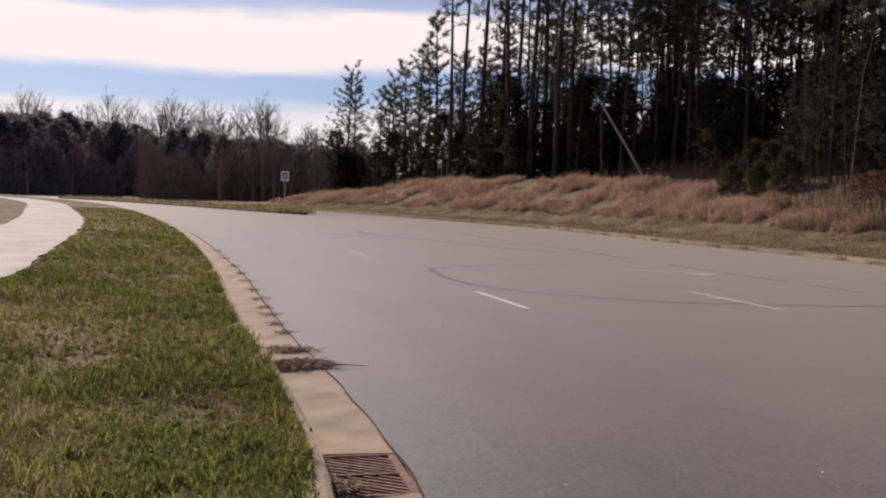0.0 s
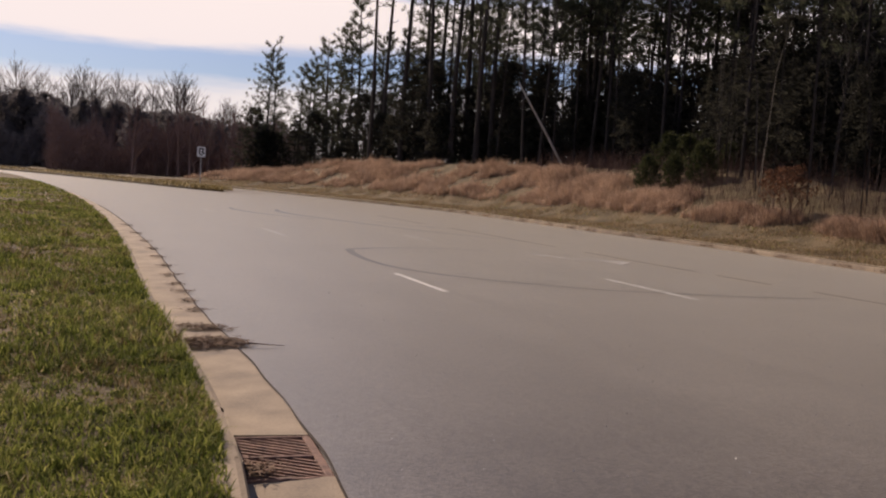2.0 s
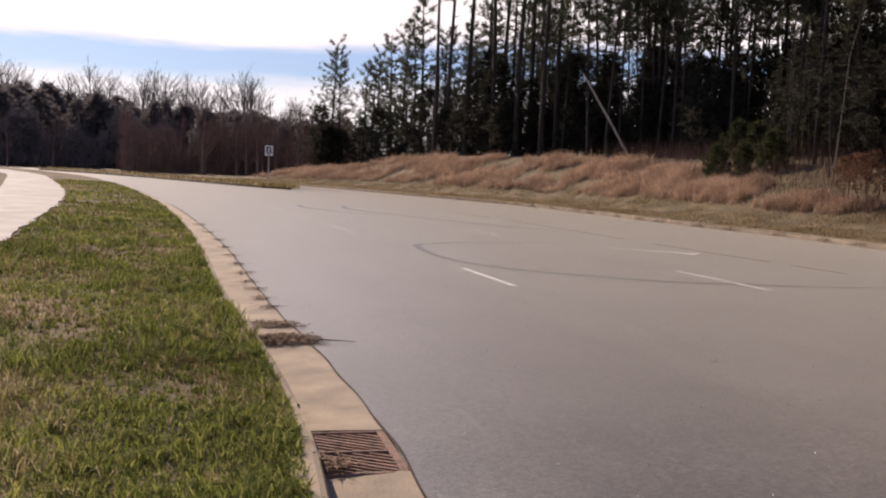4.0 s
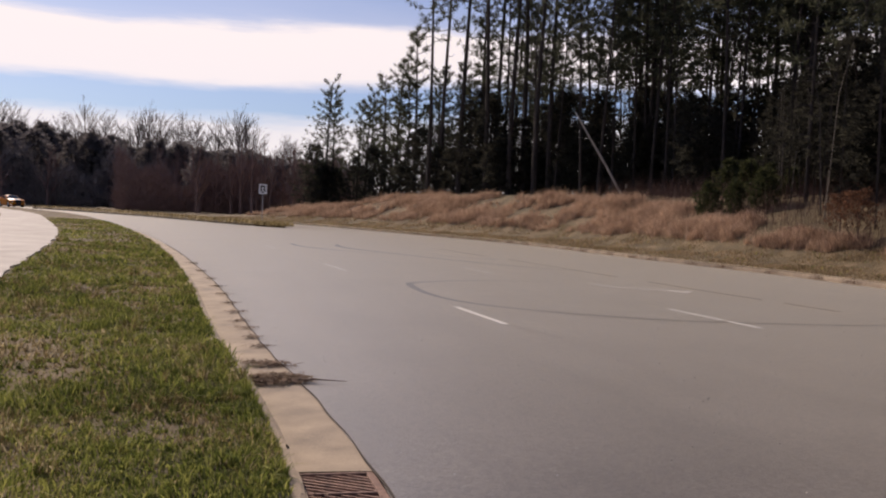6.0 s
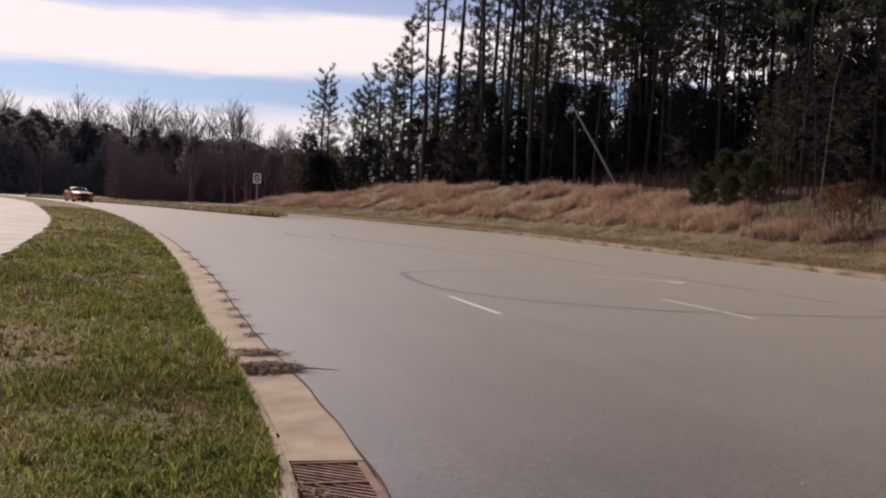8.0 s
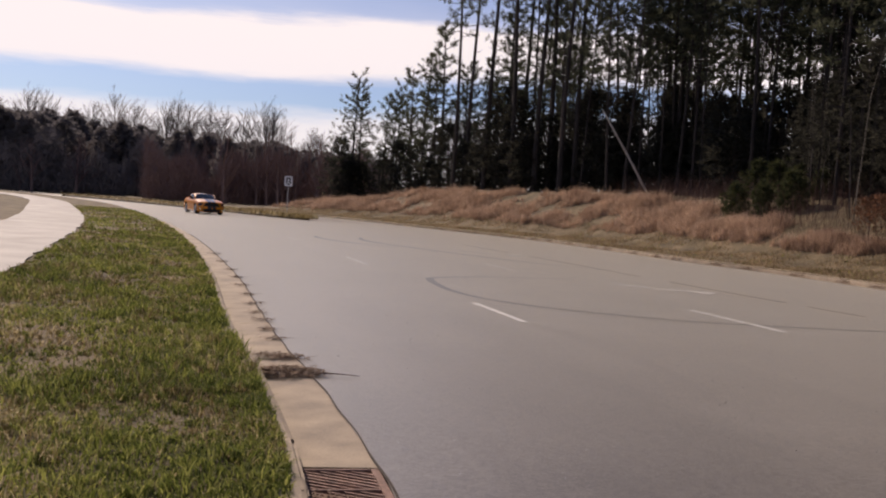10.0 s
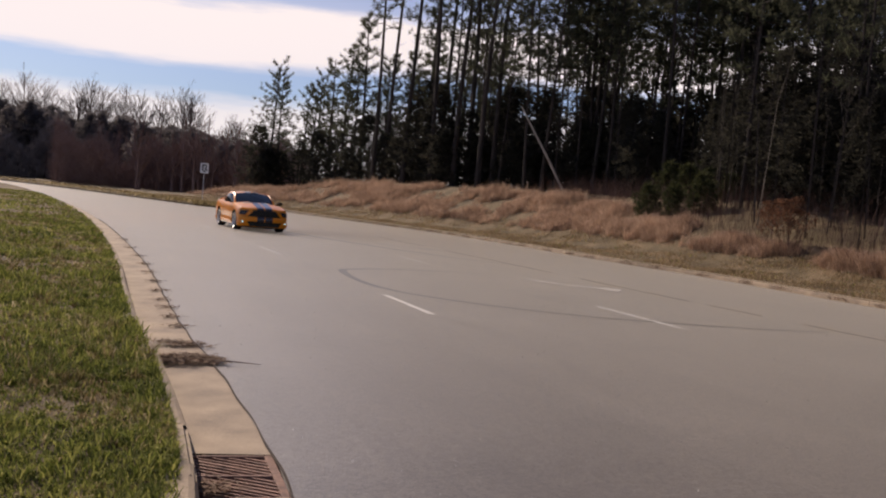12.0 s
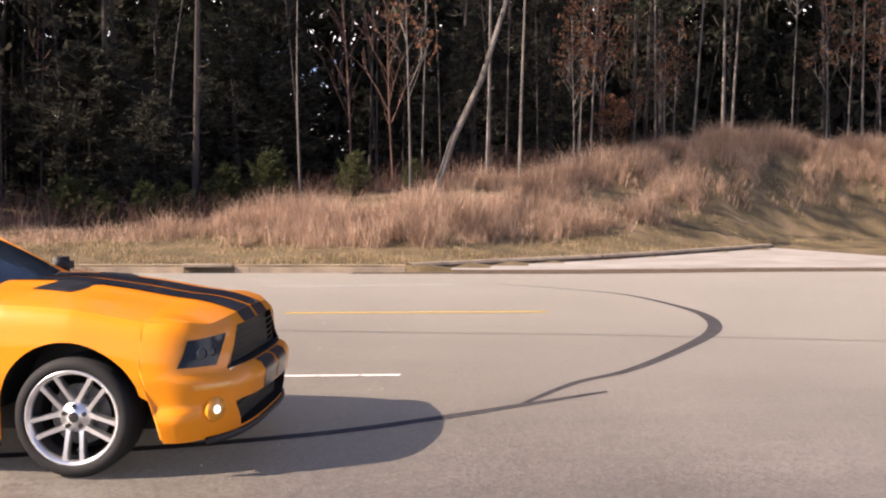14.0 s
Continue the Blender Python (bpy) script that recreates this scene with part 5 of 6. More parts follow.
CP = {
    "paint": paint_material(),
    "stripe": material("dark_blue_stripe", (0.012, 0.013, 0.022), (0.022, 0.024, 0.038), rough=0.35, fine=400, bump=0, coat=0.8),
    "black": material("black_plastic", (0.006, 0.006, 0.006), (0.016, 0.015, 0.015), rough=0.55, fine=90, bump=0.1, coat=0.01),
    "glass": material("tinted_glass", (0.013, 0.023, 0.036), (0.02, 0.033, 0.05), rough=0.05, fine=9, bump=0, coat=0.02, spec=0.2),
    "tyre": material("tyre_rubber", (0.006, 0.006, 0.006), (0.017, 0.016, 0.016), rough=0.8, fine=80, bump=0.3, coat=0.01),
    "alloy": material("silver_alloy", (0.55, 0.54, 0.53), (0.74, 0.73, 0.72), rough=0.28, fine=50, bump=0, metal=0.9),
    "steel": material("brake_steel", (0.10, 0.10, 0.10), (0.22, 0.21, 0.2), rough=0.45, fine=60, bump=0.1, metal=0.8),
    "amber": material("amber_lens", (0.66, 0.24, 0.015), (0.82, 0.36, 0.03), rough=0.2, fine=40, bump=0, coat=0.8),
    "red": material("red_lens", (0.3, 0.01, 0.01), (0.4, 0.02, 0.015), rough=0.2, fine=40, bump=0, coat=0.8),
}
LAMP = bpy.data.materials.new("lit_fog_lamp")
LAMP.use_nodes = True
LAMP.node_tree.nodes["Principled BSDF"].inputs["Emission Color"].default_value = (0.45, 0.95, 1.0, 1)
LAMP.node_tree.nodes["Principled BSDF"].inputs["Emission Strength"].default_value = 1.3
LAMP.node_tree.nodes["Principled BSDF"].inputs["Roughness"].default_value = 0.1

SILL, ARCH, AXLE, WHEEL_R = 0.185, 0.405, 1.36, 0.345


def knots(table):
    xs, ys = zip(*table)
    return lambda v: float(np.interp(v, xs, ys))


SHOULDER = knots([(-2.42, 0.93), (-2.2, 0.985), (-1.7, 1.005), (-1.36, 1.0), (-0.8, 0.975), (0, 0.955), (0.8, 0.945), (1.36, 0.935), (1.78, 0.885), (2.1, 0.84)])
CENTRE = knots([(-2.42, 0.98), (-2.0, 1.035), (-1.5, 1.05), (-0.8, 1.02), (0.75, 1.035), (1.1, 1.03), (1.5, 1.0), (1.78, 0.965), (2.18, 0.89)])
PLAN = knots([(-2.42, 0.80), (-2.36, 0.88), (-2.2, 0.945), (-1.9, 0.985), (-1.36, 1.005), (-0.7, 0.985), (0.6, 0.985), (1.36, 1.0), (1.78, 0.985)])
FLANK = knots([(0.17, 0.905), (0.29, 0.94), (0.335, 0.955), (0.37, 0.945), (0.41, 0.916), (0.60, 0.940), (0.78, 0.934), (0.90, 0.912), (0.96, 0.888), (1.0, 0.855)])
NOSE = knots([(0.14, 2.30), (0.22, 2.33), (0.36, 2.365), (0.47, 2.385), (0.54, 2.35), (0.565, 2.285), (0.65, 2.265), (0.82, 2.24), (0.89, 2.185)])
MOUTH = knots([(0.14, 0.52), (0.235, 0.57), (0.36, 0.655), (0.56, 0.62), (0.82, 0.42), (0.89, 0.40)])


def lower_edge(x):
    for a in (AXLE, -AXLE):
        d = abs(x - a)
        if d < ARCH:
            return WHEEL_R + 0.02 + math.sqrt(ARCH * ARCH - d * d) * 0.97
    return SILL


def flank(x, z):
    return PLAN(x) * FLANK(min(max(z / SHOULDER(x), 0.17), 1.0))


def top(x, y):
    w, zs, zc = 0.855 * PLAN(min(x, 1.78)), SHOULDER(x), CENTRE(x)
    bulge = 0.012 * math.exp(-((abs(y) - 0.34) / 0.07) ** 2) if x > 0.6 else 0
    return zs + (zc - zs) * (1 - min(abs(y) / w, 1) ** 2.6) + bulge


FRONT_W = 0.925


def nose(y, z):
    s = min(abs(y) / FRONT_W, 1.0)
    return 1.78 + (NOSE(z) - 1.78) * (1 - s**3.1) ** (1 / 2.4)


def nose_top(y):
    return 0.89 - 0.03 * (abs(y) / 0.6) ** 2 + 0.062 * smooth(0.62, 0.92, abs(y))


def grid_part(name, fn, us, vs, mat, parent, label="", mirror=False, keep=None):
    """A curved panel: fn(u, v) gives its points; mirror adds the other side in the same panel."""
    bm = bmesh.new()
    for sg in ((1, -1) if mirror else (1,)):
        pts = [[Vector(fn(u, v)) for v in vs] for u in us]
        vs_ = [[bm.verts.new((p.x, sg * p.y, p.z)) for p in row] for row in pts]
        for i in range(len(us) - 1):
            for j in range(len(vs) - 1):
                if keep and not keep((us[i] + us[i + 1]) / 2, (vs[j] + vs[j + 1]) / 2):
                    continue
                q = (vs_[i][j], vs_[i + 1][j], vs_[i + 1][j + 1], vs_[i][j + 1])
                bm.faces.new(q if sg > 0 else q[::-1])
    bmesh.ops.remove_doubles(bm, verts=bm.verts, dist=0.0004)
    return part(name, bm, mat, parent, label, True)


def span(a, b, n):
    return [a + (b - a) * k / n for k in range(n + 1)]


def box(bm, x0, x1, y0, y1, z0, z1, bevel=0.0):
    g = bmesh.ops.create_cube(bm, size=1, matrix=Matrix.Translation(((x0 + x1) / 2, (y0 + y1) / 2, (z0 + z1) / 2)) @ Matrix.Diagonal((x1 - x0, y1 - y0, z1 - z0, 1)))
    if bevel:
        bmesh.ops.bevel(bm, geom=list({e for v in g["verts"] for e in v.link_edges}), offset=bevel, segments=2, affect="EDGES")


def lathe(profile, seg=40):
    """Turns (radius, y) points round the y axis."""
    bm = bmesh.new()
    rings = [[bm.verts.new((r * math.cos(2 * math.pi * k / seg), y, r * math.sin(2 * math.pi * k / seg))) for k in range(seg)] for r, y in profile]
    for a, b in zip(rings, rings[1:]):
        for k in range(seg):
            bm.faces.new((a[k], a[(k + 1) % seg], b[(k + 1) % seg], b[k]))
    return bm


def build_wheel(parent):
    """One wheel, its face to -y: barrel, tyre, polished lip, ten paired spokes, cap, nuts, brake."""
    wheel = part("wheel", lathe([(0.10, 0.10), (0.22, 0.11), (0.245, -0.085), (0.262, -0.10), (0.254, -0.06), (0.225, 0.02), (0.215, 0.09)]), CP["black"], parent, shade=True)
    part("tyre", lathe([(0.242, 0.115), (0.30, 0.132), (0.328, 0.122), (0.342, 0.095), (0.344, 0.0), (0.342, -0.095), (0.328, -0.122), (0.305, -0.132), (0.276, -0.128), (0.262, -0.108)], 48), CP["tyre"], wheel, "black low-profile tyre", True)
    part("rim_lip", lathe([(0.268, -0.112), (0.275, -0.124), (0.265, -0.129), (0.247, -0.114), (0.242, -0.09)], 48), CP["alloy"], wheel, "polished silver lip", True)
    part("brake_disc", lathe([(0.06, 0.0), (0.175, 0.0), (0.175, 0.02)], 32), CP["steel"], wheel)
    part("hub", lathe([(0.0, -0.098), (0.034, -0.1), (0.04, -0.092), (0.084, -0.086), (0.094, -0.05), (0.094, 0.04)], 24), CP["alloy"], wheel, shade=True)
    part("centre_cap", lathe([(0.0, -0.106), (0.027, -0.105), (0.032, -0.096)], 16), CP["black"], wheel, "black centre cap")
    for k in range(5):
        for side in (-1, 1):
            bm = bmesh.new()
            a = 2 * math.pi * k / 5
            secs = []
            for r, off, w, d in ((0.05, 0.036, 0.026, -0.080), (0.10, 0.040, 0.0165, -0.090), (0.19, 0.046, 0.0155, -0.104), (0.235, 0.050, 0.018, -0.11), (0.262, 0.054, 0.030, -0.113)):
                ring = []
                for t, yy in ((-w, d + 0.012), (-w * 0.7, d), (w * 0.7, d), (w, d + 0.012), (w, d + 0.045), (-w, d + 0.045)):
                    p = Vector((side * off + t, yy, r))
                    ring.append(bm.verts.new(Matrix.Rotation(a, 3, "Y") @ p))
                secs.append(ring)
            for s0, s1 in zip(secs, secs[1:]):
                for j in range(6):
                    bm.faces.new((s0[j], s0[(j + 1) % 6], s1[(j + 1) % 6], s1[j]))
            part("spoke", bm, CP["alloy"], wheel)
        b = 2 * math.pi * (k + 0.5) / 5
        bm = bmesh.new()
        bmesh.ops.create_cone(bm, cap_ends=True, segments=10, radius1=0.014, radius2=0.013, depth=0.03, matrix=Matrix.Translation((0.062 * math.sin(b), -0.084, 0.062 * math.cos(b))) @ Matrix.Rotation(radians(90), 4, "X"))
        part("wheel_nut", bm, CP["black"], wheel, "dark recessed wheel nut")
    return wheel


def build_car():
    car = tagged(new("sports_car"), "glossy orange two-door sports car with twin dark blue stripes, driving", "car")
    xs = []
    for x in span(-2.42, 1.78, 84):
        xs.append(x)
    for a in (AXLE, -AXLE):
        xs += [a + s * (ARCH + e) for s in (-1, 1) for e in (-0.0006, 0.0006)] + [a + ARCH * math.sin(radians(d)) for d in range(-85, 86, 5)]
    xs = sorted(x for x in set(round(v, 4) for v in xs) if -2.42 <= x <= 1.78)
    vs = [0, 0.06, 0.13, 0.2, 0.27, 0.35, 0.45, 0.55, 0.65, 0.75, 0.84, 0.91, 0.96, 1.0]

    def side(x, v):
        z = lower_edge(x) + (SHOULDER(x) - lower_edge(x)) * v
        return x, flank(x, z), z
    body = grid_part("body", side, xs, vs, CP["paint"], car, "glossy orange body shell", True)
    hood_x = [x for x in span(0.45, 1.78, 20)]
    grid_part("hood", lambda x, u: (x, u * 0.855 * PLAN(x), top(x, u * 0.855 * PLAN(x))), hood_x, span(-1, 1, 36), CP["paint"], car, "orange bonnet with twin dark stripes")
    grid_part("deck", lambda x, u: (x, u * 0.855 * PLAN(x), top(x, u * 0.855 * PLAN(x))), span(-2.42, -1.2, 16), span(-1, 1, 24), CP["paint"], car)
    grid_part("cowl", lambda x, u: (x, u * 0.855 * PLAN(x), top(x, u * 0.855 * PLAN(x)) - 0.004), span(-1.2, 0.45, 14), span(-1, 1, 24), CP["black"], car)
    # rounded nose: bonnet lip down to the bumper, with the two mouths left open
    zz = [0.165, 0.19, 0.215, 0.235, 0.27, 0.31, 0.345, 0.36, 0.38, 0.41, 0.44, 0.47, 0.50, 0.53, 0.56, 0.57, 0.60, 0.65, 0.70, 0.76, 0.82, 0.835, 0.855, 0.875, 0.89]
    uu = [-(1 - (1 - k / 26) ** 1.6) for k in range(26, -1, -1)] + [(1 - (1 - k / 26) ** 1.6) for k in range(1, 27)]

    def nose_pt(u, zrow, out=0.0):
        e = MOUTH(zrow)
        a = abs(u)
        y = math.copysign(a / 0.55 * e if a < 0.55 else e + (FRONT_W - e) * (a - 0.55) / 0.45, u)
        z = zrow if zrow < 0.82 else 0.82 + (zrow - 0.82) * (nose_top(y) - 0.82) / 0.07
        if abs(y) > 0.6:
            z = 0.165 + (zrow - 0.165) * (nose_top(y) - 0.165) / 0.725
        tuck = 1 - (1 - flank(1.78, z) / FRONT_W) * (abs(y) / FRONT_W) ** 4    # meets the flank behind it
        return nose(y, zrow) + out, y * tuck, z

    grid_part("front_bumper", nose_pt, uu, zz, CP["paint"], car, "orange front bumper and grille surround", keep=lambda u, z: not (abs(u) < 0.55 and (0.56 < z < 0.82 or 0.19 < z < 0.355)))
    grid_part("hood_lip", lambda u, t: (lambda e: (e[0] + (1.78 - e[0]) * t, e[1] + (math.copysign(min(abs(e[1]), 0.842), e[1]) - e[1]) * t, e[2] + (top(1.78, math.copysign(min(abs(e[1]), 0.842), e[1])) - e[2]) * t + 0.018 * math.sin(math.pi * t)))(nose_pt(u, 0.89)), uu, span(0, 1, 7), CP["paint"], car)
    # grilles: recessed black mesh of bars
    for name, z0, z1, depth in (("upper_grille", 0.56, 0.82, 0.10), ("lower_grille", 0.185, 0.36, 0.12)):
        gr = grid_part(name, lambda u, z, d=depth: (nose(u * MOUTH(z), 0.45) - 0.13 - d * 0.5, u * MOUTH(z) * 1.04, z), span(-1, 1, 16), span(z0 - 0.02, z1 + 0.02, 4), CP["black"], car, "deep black grille")
        for k in range(1, 6 if z1 > 0.5 else 3):
            z = z0 + (z1 - z0) * k / (6 if z1 > 0.5 else 3)
            bm = bmesh.new()
            tube(bm, [Vector((nose(u * MOUTH(z), 0.45) - 0.13, u * MOUTH(z), z)) for u in span(-1, 1, 12)], [0.005] * 13, 4)
            part("grille_bar", bm, CP["black"], gr)
        for sgn in (-1, 1):
            grid_part("grille_cheek", lambda t, z, s=sgn: (nose(MOUTH(z), z) - t * 0.2, s * MOUTH(z) * (1 - 0.0 * t), z), [0, 1], span(z0, z1, 4), CP["black"], gr)
        for zr in (z0, z1):
            grid_part("grille_edge", lambda u, t, z=zr: (nose(u * MOUTH(z), z) - t * 0.2 - 0.003, u * MOUTH(z), z), span(-1, 1, 14), [0, 1], CP["black"], gr)
    bm = bmesh.new()
    bmesh.ops.create_icosphere(bm, subdivisions=2, radius=0.05, matrix=Matrix.Translation((2.12, -0.2, 0.70)) @ Matrix.Diagonal((0.35, 0.6, 1.2, 1)))
    part("grille_badge", bm, CP["alloy"], car, "small silver badge in the grille", True)
    bm = bmesh.new()
    tube(bm, [Vector((nose(y, 0.165) + 0.005, y, 0.155)) for y in span(-0.80, 0.80, 26)], [0.022] * 27, 6)
    part("chin_spoiler", bm, CP["black"], car, "black chin spoiler", True)
    bm = bmesh.new()
    box(bm, 1.2, 2.22, -0.52, 0.52, 0.15, 0.30, 0.02)
    part("undertray", bm, CP["black"], car)
    # twin stripes, each a thin film on the panel below
    for s in (-1, 1):
        a, b = s * 0.022, s * 0.285
        grid_part("stripe", lambda x, y: (x, y, top(x, y) + 0.004), hood_x, span(a, b, 6), CP["stripe"], car, "dark blue racing stripe")
        grid_part("stripe", lambda t, y: (lambda e: (e[0] + (1.78 - e[0]) * t + 0.002, y, e[2] + (top(1.78, y) - e[2]) * t + 0.018 * math.sin(math.pi * t) + 0.004))((nose(y, 0.89), y, nose_top(y))), span(0, 1, 7), span(a, b, 6), CP["stripe"], car)
        grid_part("stripe", lambda z, y: (nose(y, z) + 0.004, y, z), [0.362, 0.40, 0.44, 0.47, 0.50, 0.54, 0.558], span(a, b, 4), CP["stripe"], car)
        grid_part("stripe", lambda z, y: (nose(y, z) + 0.004, y, z if z < 0.82 else 0.82 + (z - 0.82) * (nose_top(y) - 0.82) / 0.07), [0.822, 0.845, 0.87, 0.89], span(a, b, 4), CP["stripe"], car)
        grid_part("stripe", lambda x, y: (x, y, top(x, y) + 0.004), span(-2.4, -1.65, 8), span(a, b, 4), CP["stripe"], car)
        # bonnet vents
        bm = bmesh.new()
        vs8 = []
        for x, y, z in ((1.30, 0.30, 0.004), (1.22, 0.56, 0.004), (0.98, 0.55, 0.004), (1.02, 0.27, 0.004), (1.24, 0.32, 0.012), (1.17, 0.53, 0.012), (1.03, 0.52, 0.008), (1.06, 0.30, 0.008)):
            vs8.append(bm.verts.new((x, s * y, top(x, y) + z)))
        for f in ((4, 5, 6, 7), (0, 1, 5, 4), (1, 2, 6, 5), (2, 3, 7, 6), (3, 0, 4, 7)):
            bm.faces.new([vs8[i] for i in f])
        part("hood_vent", bm, CP["black"], car, "black bonnet vent")
        # lamps
        lampc = [(0.575, 0.795), (0.845, 0.785), (0.888, 0.618), (0.70, 0.608)]

        def lens(u, v, out=0.006, s=s):
            y = (lampc[0][0] * (1 - u) + lampc[1][0] * u) * (1 - v) + (lampc[3][0] * (1 - u) + lampc[2][0] * u) * v
            z = (lampc[0][1] * (1 - u) + lampc[1][1] * u) * (1 - v) + (lampc[3][1] * (1 - u) + lampc[2][1] * u) * v
            zr = 0.165 + (z - 0.165) * 0.725 / (nose_top(y) - 0.165) if y > 0.6 else z
            return nose(y, zr) + out, s * (y + out * (y / 0.93) ** 3), z
        hl = grid_part("headlight", lens, span(0, 1, 12), span(0, 1, 6), CP["glass"], car, "smoked headlight lens")
        for u, rr in ((0.62, 0.042), (0.32, 0.03)):
            c, c2, c3 = Vector(lens(u, 0.5, 0.008)), Vector(lens(u + 0.1, 0.5, 0.008)), Vector(lens(u, 0.8, 0.008))
            nrm = (c2 - c).cross(c3 - c).normalized()
            bm = bmesh.new()
            q = nrm.to_track_quat("Z", "Y").to_matrix().to_4x4()
            bmesh.ops.create_cone(bm, cap_ends=False, segments=20, radius1=rr, radius2=rr * 0.75, depth=0.006, matrix=Matrix.Translation(c) @ q)
            part("lamp_ring", bm, CP["steel"], hl)
        yf, zf = 0.775, 0.335
        cen = Vector((nose(yf, zf) + 0.004, s * yf, zf))
        d = Vector((0.86, s * 0.5, 0)).normalized().to_track_quat("Z", "Y").to_matrix().to_4x4()
        bm = bmesh.new()
        bmesh.ops.create_cone(bm, cap_ends=True, segments=24, radius1=0.075, radius2=0.068, depth=0.024, matrix=Matrix.Translation(cen) @ d)
        fog = part("fog_surround", bm, CP["amber"], car, "amber fog lamp surround", True)
        bm = bmesh.new()
        bmesh.ops.create_cone(bm, cap_ends=True, segments=20, radius1=0.026, radius2=0.022, depth=0.024, matrix=Matrix.Translation(cen + Vector((0.008, s * 0.005, 0))) @ d)
        part("fog_lamp", bm, LAMP, fog, "lit white fog lamp")
        grid_part("side_marker", lambda y, z, s=s: (nose(y, z) + 0.012, s * y, z), span(0.70, 0.87, 8), [0.456, 0.474, 0.492], CP["amber"], car, "slim amber marker lamp")
        # cabin side: pillars and roof rail in paint, windows proud in dark glass
        roof_c = [(0.02, 0.55, 1.305), (-0.25, 0.59, 1.355), (-0.62, 0.59, 1.355), (-0.95, 0.575, 1.31), (-1.62, 0.60, 1.075)]
        belt_c = [(0.66, 0.755, 0.955), (0.05, 0.83, 0.958), (-0.55, 0.835, 0.972), (-1.0, 0.82, 0.99), (-1.72, 0.74, 1.035)]

        def rail(c, u):
            u = min(max(u, 0), 0.9999) * (len(c) - 1)
            i = int(u)
            n = len(c)
            p0, p1, p2, p3 = (Vector(c[min(max(j, 0), n - 1)]) for j in (i - 1, i, i + 1, i + 2))
            t = u - i
            return 0.5 * ((2 * p1) + (p2 - p0) * t + (2 * p0 - 5 * p1 + 4 * p2 - p3) * t * t + (3 * p1 - p0 - 3 * p2 + p3) * t**3)

        def cabin(u, v, out=0.0, s=s):
            p = rail(belt_c, u).lerp(rail(roof_c, u), v)
            return p.x, s * (p.y + 0.03 * math.sin(math.pi * v) + out), p.z
        grid_part("cabin_side", cabin, span(0, 1, 30), span(0, 1, 8), CP["paint"], car)
        grid_part("side_window", lambda u, v: cabin(u, v, 0.005), span(0.085, 0.53, 14), span(0.05, 0.86, 6), CP["glass"], car, "dark tinted side window")
        grid_part("quarter_window", lambda u, v: cabin(u, v, 0.005), span(0.625, 0.76, 6), span(0.16, 0.82, 4), CP["glass"], car, "dark quarter window")
        # mirror on its stalk
        bm = bmesh.new()
        box(bm, 0.37, 0.50, min(s * 0.885, s * 1.10), max(s * 0.885, s * 1.10), 0.975, 1.10, 0.035)
        mir = part("door_mirror", bm, CP["black"], car, "black door mirror", True)
        bm = bmesh.new()
        tube(bm, [Vector((0.46, s * 0.81, 0.965)), Vector((0.45, s * 0.94, 1.0))], [0.03, 0.025], 6)
        part("stalk", bm, CP["black"], mir)
        # door joints and handle
        for line in ([(0.60, z) for z in span(0.26, 0.93, 8)], [(-0.62, z) for z in span(0.26, 0.95, 8)], [(x, 0.255) for x in span(-0.62, 0.60, 8)]):
            bm = bmesh.new()
            tube(bm, [Vector((x, s * (flank(x, z) + 0.0005), z)) for x, z in line], [0.0035] * len(line), 4)
            part("door_joint", bm, CP["black"], body)
        bm = bmesh.new()
        tube(bm, [Vector((x, s * (flank(x, 0.80) + 0.012), 0.80)) for x in span(-0.5, -0.34, 4)], [0.012] * 5, 6)
        part("door_handle", bm, CP["paint"], car, shade=True)
        grid_part("side_skirt", lambda x, v, s=s: (x, s * (0.90 + 0.02 * math.sin(math.pi * v)) * PLAN(x), 0.15 + 0.06 * v), span(-0.95, 0.95, 10), span(0, 1, 3), CP["black"], car)
        grid_part("tail_light", lambda y, z, s=s: (-2.425 + 0.09 * smooth(0.6, 0.8, y), s * y, z), span(0.42, 0.74, 5), span(0.72, 0.90, 3), CP["red"], car, "red upright tail light")
        for a in (AXLE, -AXLE):
            grid_part("wheel_arch_liner", lambda t, y, a=a, s=s: (a + (ARCH + 0.004) * math.cos(math.pi * t), s * y, WHEEL_R + 0.02 + (ARCH + 0.004) * math.sin(math.pi * t)), span(0, 1, 18), [0.55, 0.75, 0.915], CP["black"], car)
    # glass and roof
    def sheet(front, back, bow, u, v):
        """Between two edges (x middle, x side, half width, z middle, z side); u from front to back, v across."""
        e = [front[k] + (back[k] - front[k]) * u for k in range(5)]
        return e[0] + (e[1] - e[0]) * v * v, e[2] * v, e[3] + (e[4] - e[3]) * v * v + bow * math.sin(math.pi * u)
    base, brow = (0.86, 0.63, 0.735, 1.00, 0.962), (0.10, 0.015, 0.555, 1.378, 1.308)
    rear, tail = (-0.86, -0.90, 0.575, 1.375, 1.32), (-1.66, -1.62, 0.60, 1.07, 1.062)
    grid_part("windscreen", lambda u, v: sheet(base, brow, 0.012, u, v), span(0, 1, 10), span(-1, 1, 20), CP["glass"], car, "dark reflecting windscreen")
    grid_part("roof", lambda u, v: sheet(brow, rear, 0.028, u, v), span(0, 1, 12), span(-1, 1, 20), CP["paint"], car, "orange roof with twin dark stripes")
    grid_part("rear_window", lambda u, v: sheet(rear, tail, 0.02, u, v), span(0, 1, 8), span(-1, 1, 14), CP["glass"], car)
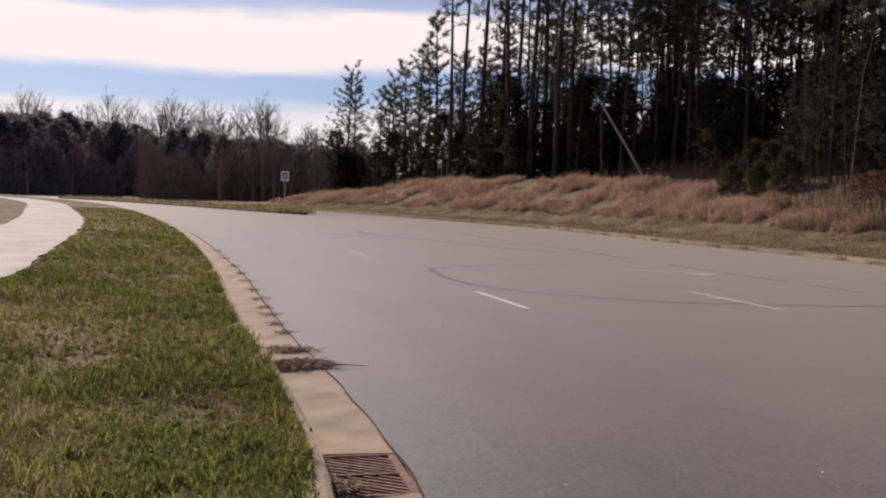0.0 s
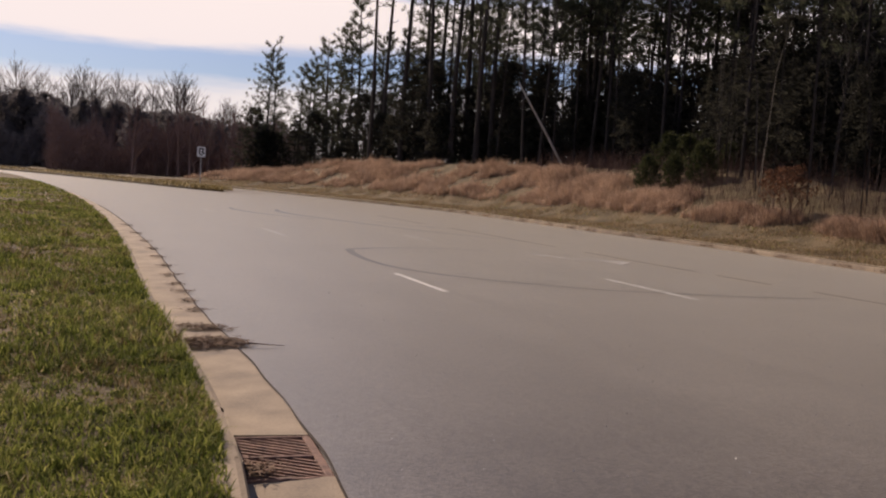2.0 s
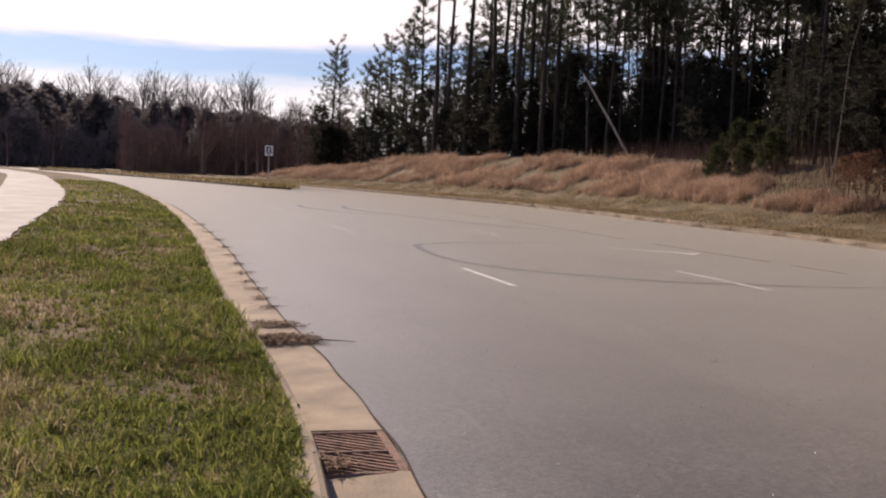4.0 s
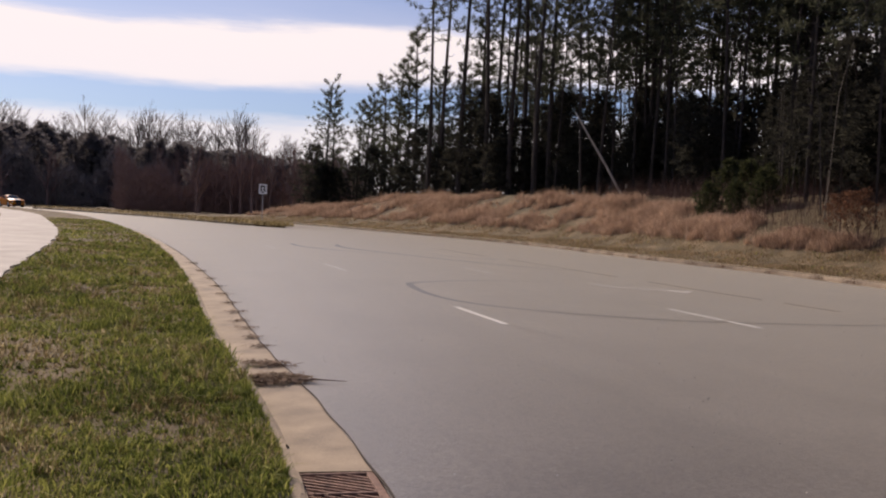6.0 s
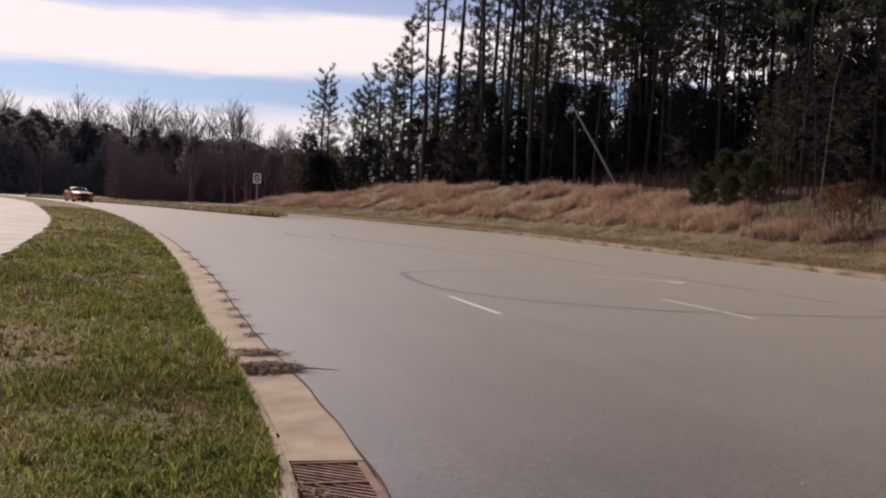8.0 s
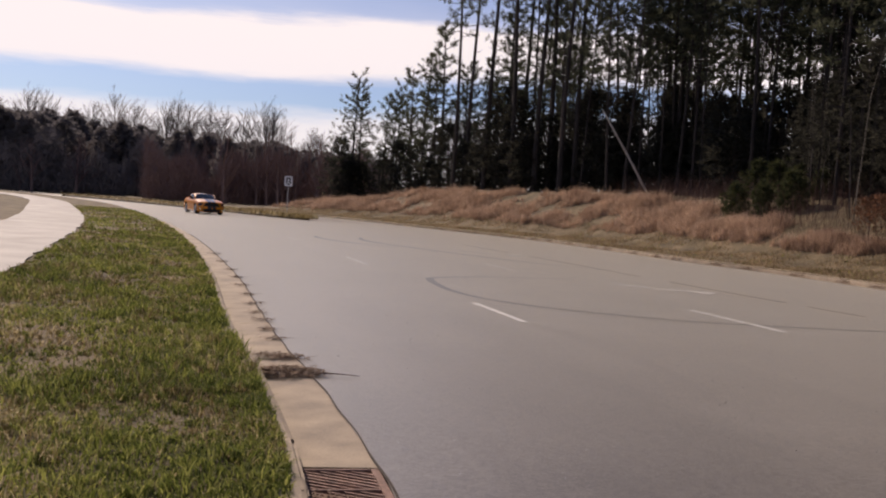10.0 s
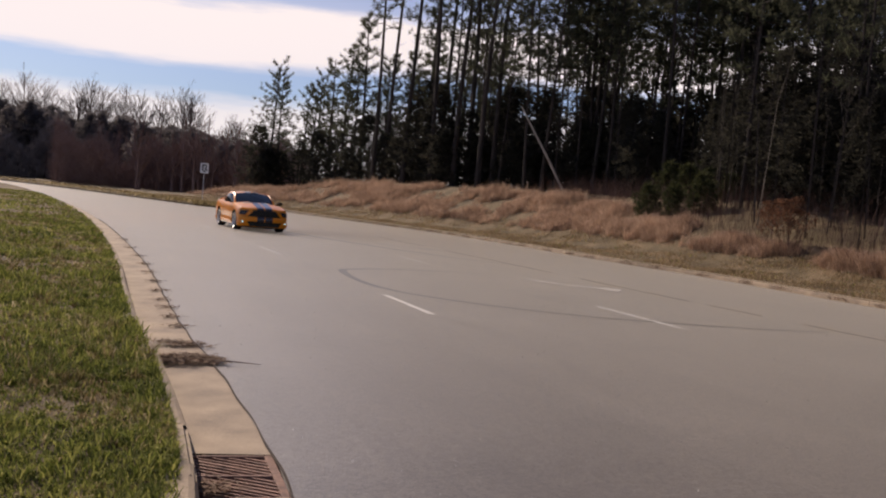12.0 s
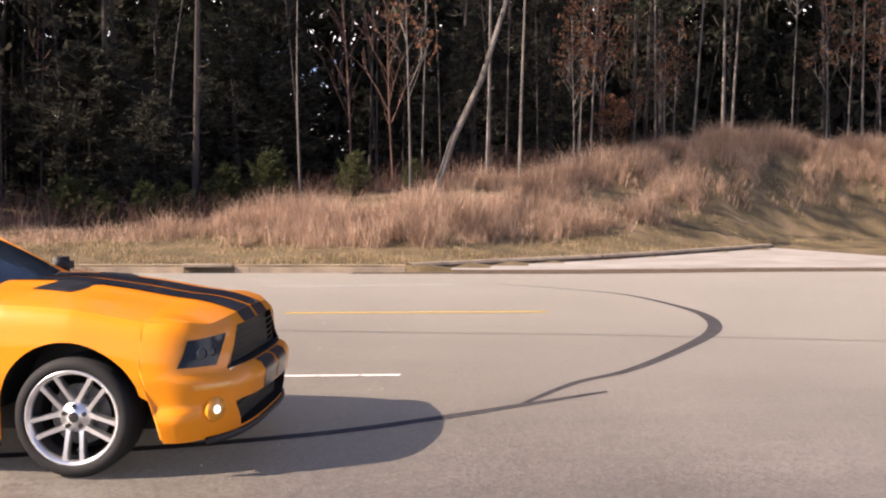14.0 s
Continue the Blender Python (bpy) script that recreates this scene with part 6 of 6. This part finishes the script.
    for s in (-1, 1):
        grid_part("stripe", lambda u, v: (lambda p: (p[0], p[1], p[2] + 0.004))(sheet(brow, rear, 0.028, u, v)), span(0, 1, 12), span(s * 0.065, s * 0.42, 5), CP["stripe"], car)
        bm = bmesh.new()
        tube(bm, [Vector((x, s * y, z)) for x, y, z in ((0.64, 0.745, 0.965), (0.33, 0.66, 1.13), (0.02, 0.556, 1.31))], [0.022, 0.022, 0.02], 6)
        part("pillar", bm, CP["paint"], car, shade=True)
    bm = bmesh.new()
    tube(bm, [Vector((-2.3 + 0.12 * (abs(y) / 0.75) ** 3, y, 1.075 - 0.05 * (abs(y) / 0.75) ** 4)) for y in span(-0.75, 0.75, 16)], [0.028] * 17, 6)
    part("spoiler", bm, CP["paint"], car, "orange boot spoiler", True)
    grid_part("rear_panel", lambda y, v: (-2.42 + 0.10 * (abs(y) / 0.85) ** 4 - 0.05 * math.sin(math.pi * v), y * 0.9, 0.25 + v * 0.72), span(-0.85, 0.85, 12), span(0, 1, 8), CP["paint"], car)
    bm = bmesh.new()
    box(bm, -2.2, 1.75, -0.60, 0.60, 0.17, 0.80, 0.02)
    part("floor_pan", bm, CP["black"], car)
    wheels = []
    for x, s in ((AXLE, -1), (-AXLE, -1), (AXLE, 1), (-AXLE, 1)):
        w = build_wheel(car)
        place = Vector((x, s * 0.79, WHEEL_R))
        turn = Matrix.Identity(4) if s < 0 else Matrix.Rotation(math.pi, 4, "Z")
        wheels.append((w, place, turn))
    return car, wheels


def reshape(car):
    """Draws the panels to the car's true lines: a shorter, lower nose and a wider roof."""
    roof = ("windscreen", "roof", "rear_window", "cabin_side", "side_window", "quarter_window", "pillar")
    for ob in car.children_recursive:
        root = ob
        while root.parent is not car:
            root = root.parent
        if root.name.startswith("wheel") and not root.name.startswith("wheel_arch"):
            continue
        cabin = ob.name.split(".")[0] in roof
        for v in ob.data.vertices:
            x, y, z = v.co
            v.co.z = z - 0.05 * smooth(0.9, 2.0, x) * smooth(0.42, 0.75, z)
            if x > 1.77:
                v.co.x = 1.77 + (x - 1.77) * 0.90
            if x > 1.76 and root.name.split(".")[0] in ("front_bumper", "body"):     # the arch is cut wider towards the ground
                v.co.x += 0.10 * smooth(0.62, 0.2, z) * (1 - smooth(1.79, 2.15, x))
            if cabin or z > 1.27:
                v.co.y = y * (1 + 0.13 * smooth(0.97, 1.3, z))
        ob.data.update()


CAR, WHEELS = build_car()
reshape(CAR)


# ---- the drive: seconds, x, y of the car ----
DRIVE = [(0, -128, 166), (2.5, -87, 150), (5.5, -53.5, 124.5), (6.5, -43.8, 111.8), (7.5, -35.3, 99.7), (8.3, -28.9, 89.2), (9.2, -21.8, 77.4), (10, -16.2, 67.2), (10.5, -13.0, 60.4), (11, -9.85, 53.2), (11.5, -6.8, 45.4), (12, -3.83, 37.15), (12.5, -1.1, 29.2), (13, 1.38, 20.65), (13.2, 2.30, 17.55), (13.4, 3.18, 14.3), (13.5, 3.62, 12.72), (13.6, 4.0, 10.95), (13.8, 5.02, 7.55), (14, 5.95, 4.17)]
FACING = {13.5: -77, 13.6: -78, 13.8: -81.5, 14: -85}


def nose_up(t):
    """Degrees by which the body rocks back on its springs as the car pulls away past the camera."""
    return float(np.interp(t, [0, 13.5, 13.8, 14.0], [0, 0, 1.0, 1.5]))


def motions():
    rows = []
    for i, (t, x, y) in enumerate(DRIVE):
        a, b = DRIVE[max(i - 1, 0)], DRIVE[min(i + 1, len(DRIVE) - 1)]
        rows.append((t, pose(x, y, 0.004, 0, -nose_up(t), FACING.get(t, math.degrees(math.atan2(b[2] - a[2], b[1] - a[1]))))))
    walk(CAR, rows)
    for wheel, place, turn in WHEELS:
        level = []
        for k in range(int(14 * FPS) + 1):
            level.append((k / FPS, pose(0, 0, 0, 0, nose_up(k / FPS), 0) @ Matrix.Translation(place) @ Matrix.Rotation(radians(88 * k + 12), 4, "Y") @ turn))
        walk(wheel, level)


motions()
